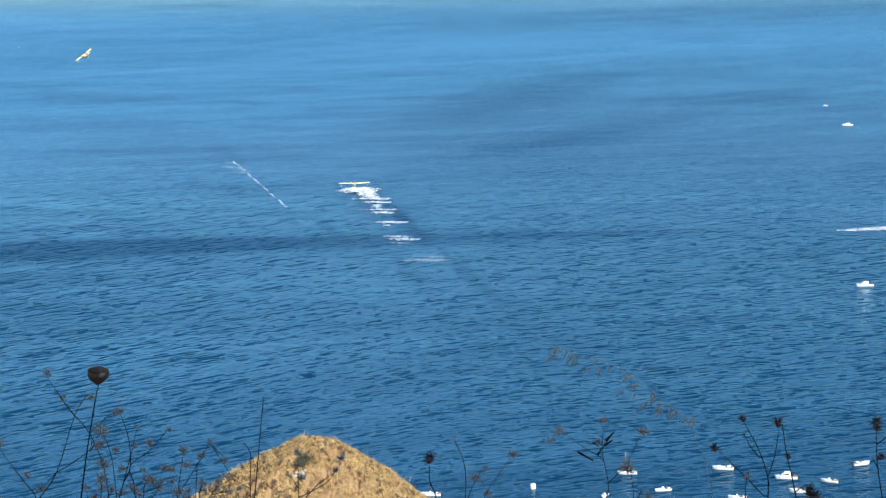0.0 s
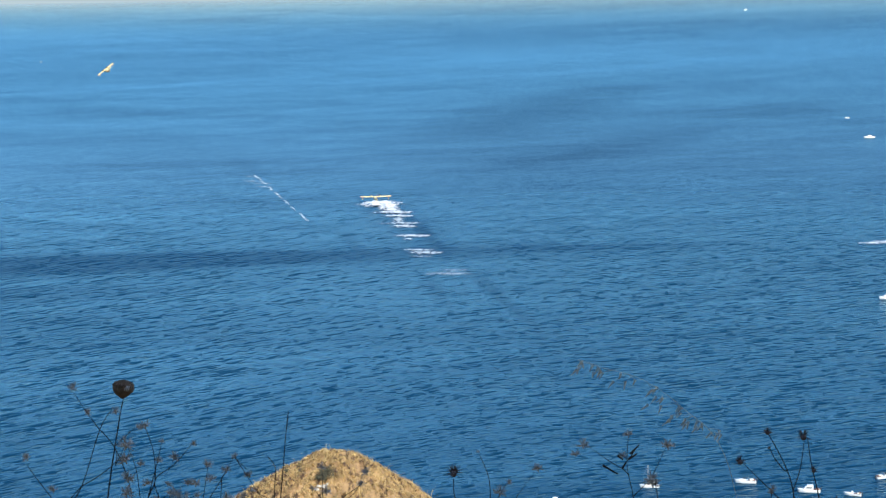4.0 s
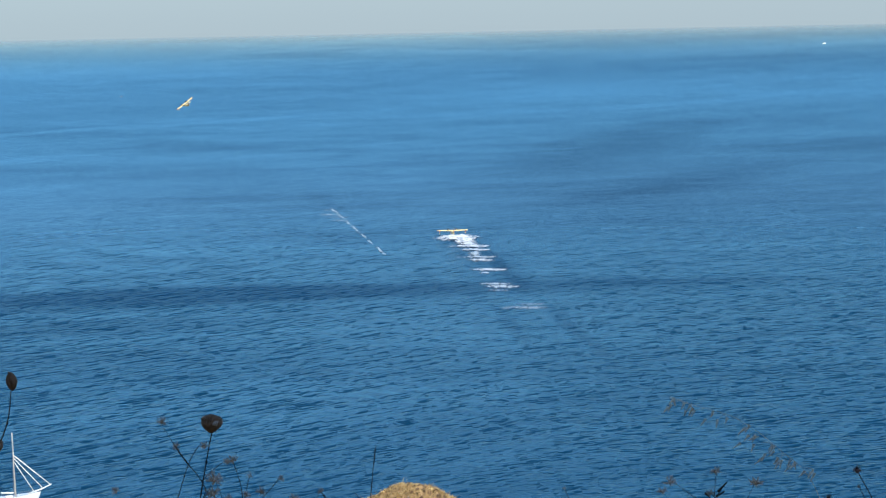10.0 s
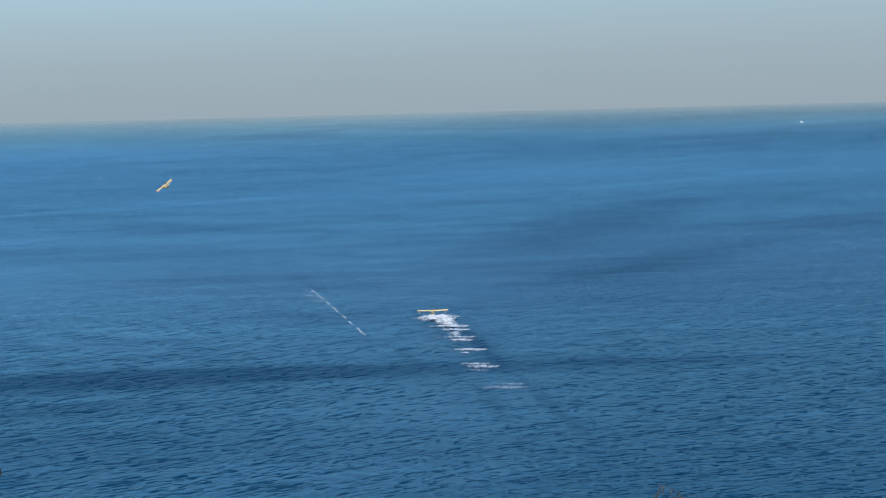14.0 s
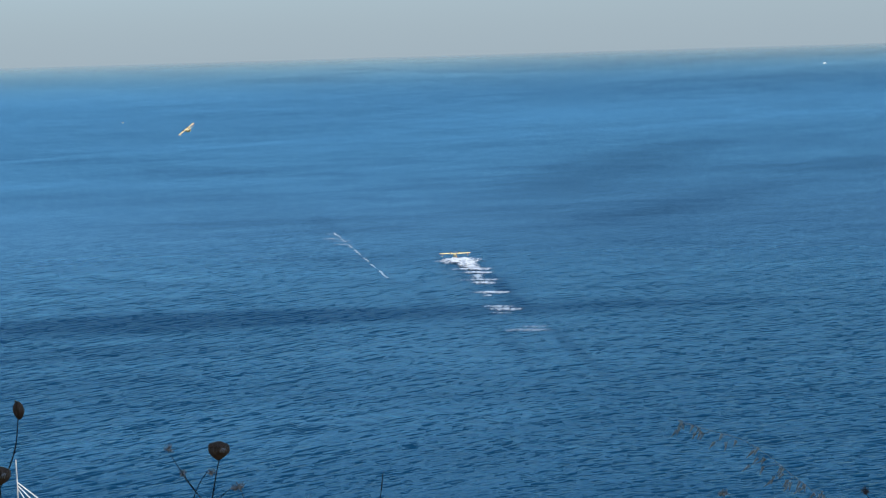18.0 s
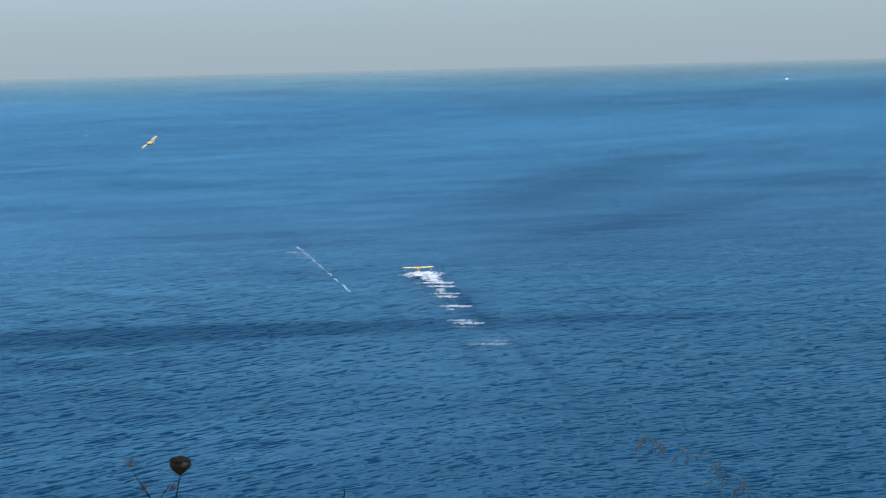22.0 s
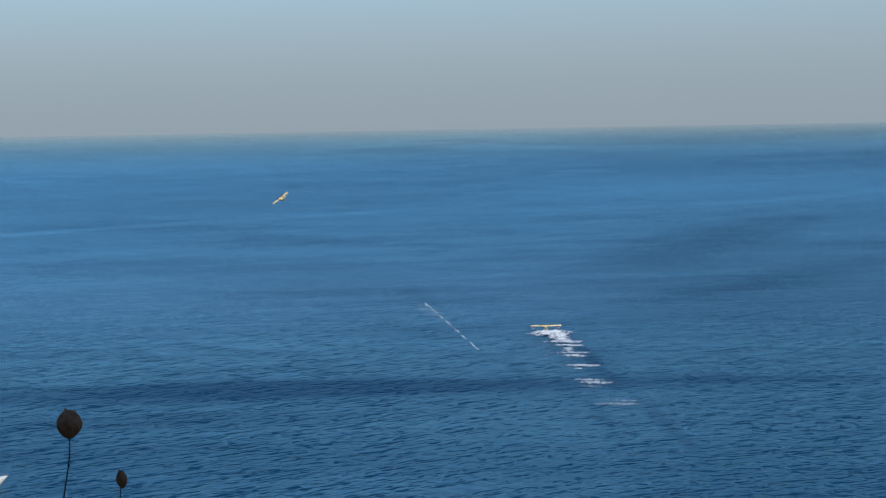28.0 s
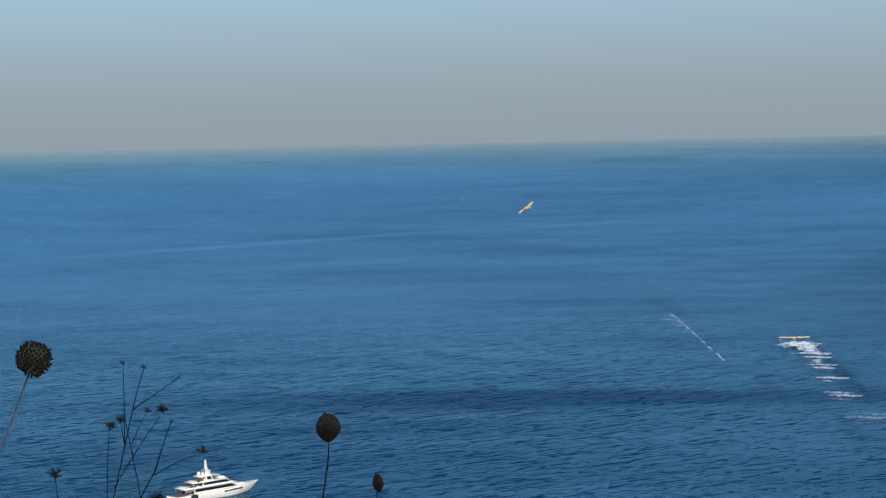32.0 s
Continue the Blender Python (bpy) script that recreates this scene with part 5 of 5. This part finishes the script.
plant_carrot(-8.43, 4.6, [[(0.037, 0.890), (0.059, 0.964), (0.078, 1.017), (0.077, 1.078), (0.060, 1.143)], [(0.059, 0.964), (0.085, 1.057), (0.098, 1.111)], [(0.045, 0.924), (0.036, 1.033), (0.019, 1.094)], [(0.078, 1.014), (0.060, 0.984)]], [(0.057, 1.150, 0.0131), (0.098, 1.112, 0.0079), (0.088, 1.063, 0.0092), (0.015, 1.026, 0.0145), (0.012, 0.993, 0.0158), (0.046, 1.054, 0.0092), (0.058, 1.007, 0.0105)], "")
plant_carrot(-7.81, 4.7, [[(0.037, 0.895), (0.037, 0.972), (0.028, 1.028), (0.075, 1.060), (0.119, 1.106)], [(0.028, 1.028), (0.030, 1.076)], [(0.037, 0.972), (0.059, 0.991)], [(0.041, 0.943), (0.073, 0.986)], [(0.038, 0.916), (0.093, 0.968)]], [(0.123, 1.110, 0.0081), (0.076, 1.082, 0.0121), (0.077, 0.994, 0.0175), (0.060, 1.015, 0.0081), (0.036, 0.969, 0.0121), (0.098, 0.975, 0.0107), (0.108, 1.021, 0.0107), (0.125, 1.015, 0.0121)], "")
plant_carrot(-6.54, 4.9, [[(0.037, 0.904), (0.035, 0.973), (0.053, 1.077)], [(0.035, 0.967), (0.084, 1.048), (0.118, 1.094)], [(0.118, 1.094), (0.152, 1.056)], [(0.042, 0.926), (0.053, 0.955)], [(0.084, 1.043), (0.096, 1.062)], [(0.124, 1.089), (0.188, 0.984)], [(0.085, 1.040), (0.078, 0.939)]], [(0.053, 1.083, 0.0126), (0.058, 1.049, 0.0126), (0.096, 1.065, 0.0112), (0.118, 1.097, 0.0084), (0.152, 1.056, 0.0112), (0.035, 0.979, 0.0182), (0.056, 0.957, 0.0168), (0.097, 0.971, 0.0126), (0.131, 0.980, 0.0126), (0.188, 0.982, 0.0098)], "")
plant_carrot(-8.89, 4.7, [[(0.037, 0.900), (0.045, 0.963), (0.049, 0.997)], [(0.040, 0.921), (0.063, 0.955), (0.072, 0.975)], [(0.039, 0.914), (0.016, 0.951), (0.010, 0.979)], [(0.063, 0.950), (0.093, 0.962)]], [(0.048, 0.983, 0.0121), (0.072, 0.975, 0.0094), (0.010, 0.979, 0.0094), (0.030, 0.955, 0.0107), (0.095, 0.964, 0.0107), (0.056, 0.945, 0.0121)], "")
plant_carrot(-7.53, 4.5, [[(0.037, 0.877), (0.035, 0.938), (0.042, 0.975)], [(0.035, 0.911), (0.061, 0.936), (0.075, 0.960)], [(0.036, 0.898), (0.017, 0.928), (0.005, 0.956)], [(0.061, 0.934), (0.098, 0.961)]], [(0.042, 0.978, 0.0103), (0.076, 0.961, 0.0090), (0.005, 0.956, 0.0090), (0.101, 0.962, 0.0090), (0.027, 0.936, 0.0103), (0.058, 0.920, 0.0116)], "")
plant_carrot(-5.93, 4.8, [[(0.037, 0.894), (0.036, 0.944), (0.046, 0.984)], [(0.036, 0.915), (0.067, 0.954), (0.087, 0.987)], [(0.037, 0.908), (0.015, 0.938), (0.009, 0.971)], [(0.069, 0.954), (0.106, 0.958), (0.122, 0.937)]], [(0.046, 0.985, 0.0123), (0.087, 0.989, 0.0096), (0.009, 0.971, 0.0096), (0.111, 0.959, 0.0096), (0.061, 0.940, 0.0137), (0.022, 0.936, 0.0123)], "")
plant_grass(-4.40, 4.5, [[(0.037, 0.864), (0.051, 0.978), (0.062, 1.078), (0.070, 1.143)]], [(0.070, 1.138, 0.0026)], "")
plant_carrot(-4.44, 5.0, [[(0.037, 0.903), (0.038, 1.015), (0.041, 1.079), (0.022, 1.108)], [(0.037, 1.000), (-0.013, 1.017)]], [(-0.020, 1.022, 0.0086)], "")
plant_carrot(-3.00, 4.8, [[(0.037, 0.882), (0.036, 0.962), (0.036, 1.033)], [(0.034, 0.962), (0.015, 0.998)], [(0.038, 0.918), (0.084, 0.967), (0.130, 1.008), (0.142, 1.034)], [(0.036, 0.936), (0.105, 0.973), (0.130, 1.001)]], [(0.035, 1.051, 0.0110), (0.046, 0.987, 0.0123), (0.143, 1.034, 0.0123), (0.130, 1.003, 0.0110), (0.012, 1.003, 0.0082)], "")
plant_thistle(1.16, 5.0, [[(0.037, 0.886), (0.027, 0.955), (0.013, 0.992), (0.012, 1.036)]], [(0.012, 1.050, 0.0171)], "")
plant_carrot(1.87, 5.0, [[(0.037, 0.885), (0.044, 0.968), (0.040, 1.043), (0.016, 1.108)], [(0.041, 0.923), (0.068, 0.990), (0.089, 1.020)], [(0.064, 0.885), (0.100, 0.967), (0.160, 1.053)], [(0.097, 0.964), (0.103, 0.952)]], [(0.071, 0.999, 0.0157), (0.094, 1.025, 0.0086), (0.166, 1.059, 0.0143), (0.101, 0.957, 0.0129), (0.015, 1.110, 0.0057)], "")
plant_carrot(5.90, 5.0, [[(0.037, 0.883), (0.051, 0.925), (0.061, 0.988), (0.046, 1.071), (0.049, 1.138)], [(0.046, 1.053), (-0.002, 1.086), (-0.054, 1.121)], [(0.061, 0.981), (0.106, 1.041), (0.136, 1.092), (0.149, 1.123)], [(0.047, 1.078), (0.079, 1.124)], [(0.044, 1.086), (0.023, 1.103)]], [(0.049, 1.147, 0.0129), (-0.067, 1.126, 0.0143), (-0.087, 1.105, 0.0114), (0.149, 1.127, 0.0157), (0.036, 1.096, 0.0100)], "leaf")
plant_carrot(6.87, 4.6, [[(0.037, 0.855), (0.040, 0.931), (0.030, 0.999)], [(0.040, 0.889), (0.059, 0.931), (0.069, 0.938)]], [(0.076, 0.917, 0.0171), (0.136, 0.895, 0.0210), (0.023, 0.999, 0.0158), (0.027, 0.983, 0.0158)], "")
plant_thistle(10.91, 5.0, [[(0.037, 0.890), (0.031, 0.942), (0.030, 1.013), (0.007, 1.078), (-0.033, 1.160)], [(0.030, 1.013), (0.047, 1.061), (0.057, 1.135)], [(0.015, 1.053), (-0.014, 1.089), (-0.030, 1.118)], [(0.031, 0.949), (-0.030, 1.016), (-0.100, 1.078)]], [(-0.034, 1.165, 0.0114), (0.055, 1.148, 0.0157), (-0.104, 1.083, 0.0129), (-0.031, 1.120, 0.0057)], "")
plant_thistle(11.81, 5.1, [[(0.037, 0.900), (0.014, 1.013), (-0.004, 1.087), (-0.014, 1.159)], [(0.020, 0.982), (0.043, 1.001)]], [(0.002, 1.076, 0.0102), (0.067, 0.966, 0.0248), (0.055, 0.984, 0.0175), (0.081, 0.954, 0.0175)], "")
plant_carrot(10.22, 4.9, [[(0.037, 0.881), (0.034, 0.961), (0.039, 1.012)]], [(0.039, 1.012, 0.0084), (0.035, 0.993, 0.0084)], "")
plant_thistle(14.25, 5.0, [[(0.036, 0.900), (0.021, 0.995), (0.010, 1.068), (0.008, 1.148)], [(0.010, 1.097), (0.046, 1.139)], [(0.015, 1.046), (-0.002, 1.071)], [(0.010, 1.097), (-0.003, 1.115)]], [(0.007, 1.159, 0.0157), (0.010, 1.141, 0.0114), (0.019, 1.066, 0.0114), (0.053, 1.150, 0.0129)], "")
plant_thistle(14.72, 5.0, [[(0.036, 0.902), (0.030, 1.056), (0.019, 1.136)]], [(0.019, 1.143, 0.0143)], "")
plant_oat(9.30, 3.4, [[(0.037, 0.937), (0.030, 0.993), (0.010, 1.079), (-0.019, 1.129), (-0.053, 1.153), (-0.092, 1.181), (-0.141, 1.215), (-0.200, 1.236), (-0.245, 1.248)]], [], "")
plant_allium(-24.69, 3.6, [[(-0.049, 1.271), (-0.008, 1.386), (0.019, 1.466), (0.039, 1.511)]], [(0.056, 1.541, 0.0319)], "globe")
plant_allium(-14.94, 4.0, [[(-0.050, 1.196), (-0.045, 1.230), (-0.033, 1.300), (-0.030, 1.338)]], [(-0.032, 1.367, 0.0263)], "bud")
plant_allium(-14.37, 4.3, [[(-0.014, 1.140), (0.005, 1.180), (0.024, 1.224), (0.033, 1.280)]], [(0.033, 1.304, 0.0160)], "bud")
plant_allium(-15.00, 4.0, [[(-0.001, 1.036), (0.010, 1.076), (0.025, 1.092)]], [(0.031, 1.123, 0.0229)], "open")
plant_allium(-15.67, 4.1, [[(-0.014, 1.118), (-0.013, 1.145)]], [(-0.011, 1.164, 0.0164)], "bud")
plant_carrot(-21.01, 4.0, [[(-0.050, 1.214), (-0.039, 1.256), (-0.016, 1.344), (0.007, 1.440), (0.027, 1.499)], [(-0.016, 1.344), (-0.015, 1.429), (-0.015, 1.513)], [(0.007, 1.423), (0.053, 1.449), (0.092, 1.479)], [(-0.039, 1.258), (0.010, 1.337), (0.055, 1.403)], [(-0.055, 1.214), (-0.051, 1.311), (-0.046, 1.384)], [(-0.016, 1.344), (-0.024, 1.396)]], [(-0.015, 1.514, 0.0069), (0.027, 1.501, 0.0057), (0.093, 1.480, 0.0046), (0.062, 1.412, 0.0126), (0.031, 1.414, 0.0057), (-0.023, 1.399, 0.0103), (-0.043, 1.391, 0.0114)], "")
plant_carrot(-20.28, 4.0, [[(-0.050, 1.211), (-0.032, 1.251), (-0.008, 1.295), (0.003, 1.329), (0.026, 1.388)], [(-0.016, 1.282), (0.032, 1.305), (0.085, 1.328)], [(-0.008, 1.293), (0.007, 1.335)]], [(0.027, 1.391, 0.0057), (0.089, 1.331, 0.0091), (-0.007, 1.239, 0.0149), (0.080, 1.329, 0.0057)], "")
plant_carrot(-20.12, 4.3, [[(-0.050, 1.261), (-0.052, 1.306), (-0.070, 1.413), (-0.079, 1.472)], [(-0.067, 1.404), (-0.050, 1.450), (-0.034, 1.470)]], [(-0.029, 1.480, 0.0074)], "")
plant_carrot(-8.52, 4.9, [[(0.036, 0.937), (0.024, 1.046), (-0.009, 1.132), (-0.046, 1.187), (-0.069, 1.221)], [(-0.009, 1.132), (0.029, 1.168), (0.051, 1.182)]], [(-0.069, 1.229, 0.0098), (0.055, 1.187, 0.0084)], "")
plant_carrot(-22.43, 4.2, [[(-0.049, 1.253), (-0.052, 1.284), (-0.056, 1.326)]], [(-0.056, 1.334, 0.0144)], "")
plant_carrot(-15.14, 4.0, [[(-0.006, 1.067), (-0.002, 1.112)]], [(-0.001, 1.126, 0.0149), (-0.007, 1.107, 0.0114)], "pale")
plant_carrot(-12.53, 4.6, [[(0.029, 0.976), (0.034, 1.056)]], [(0.034, 1.052, 0.0092), (0.035, 1.033, 0.0105), (0.030, 1.020, 0.0105)], "")
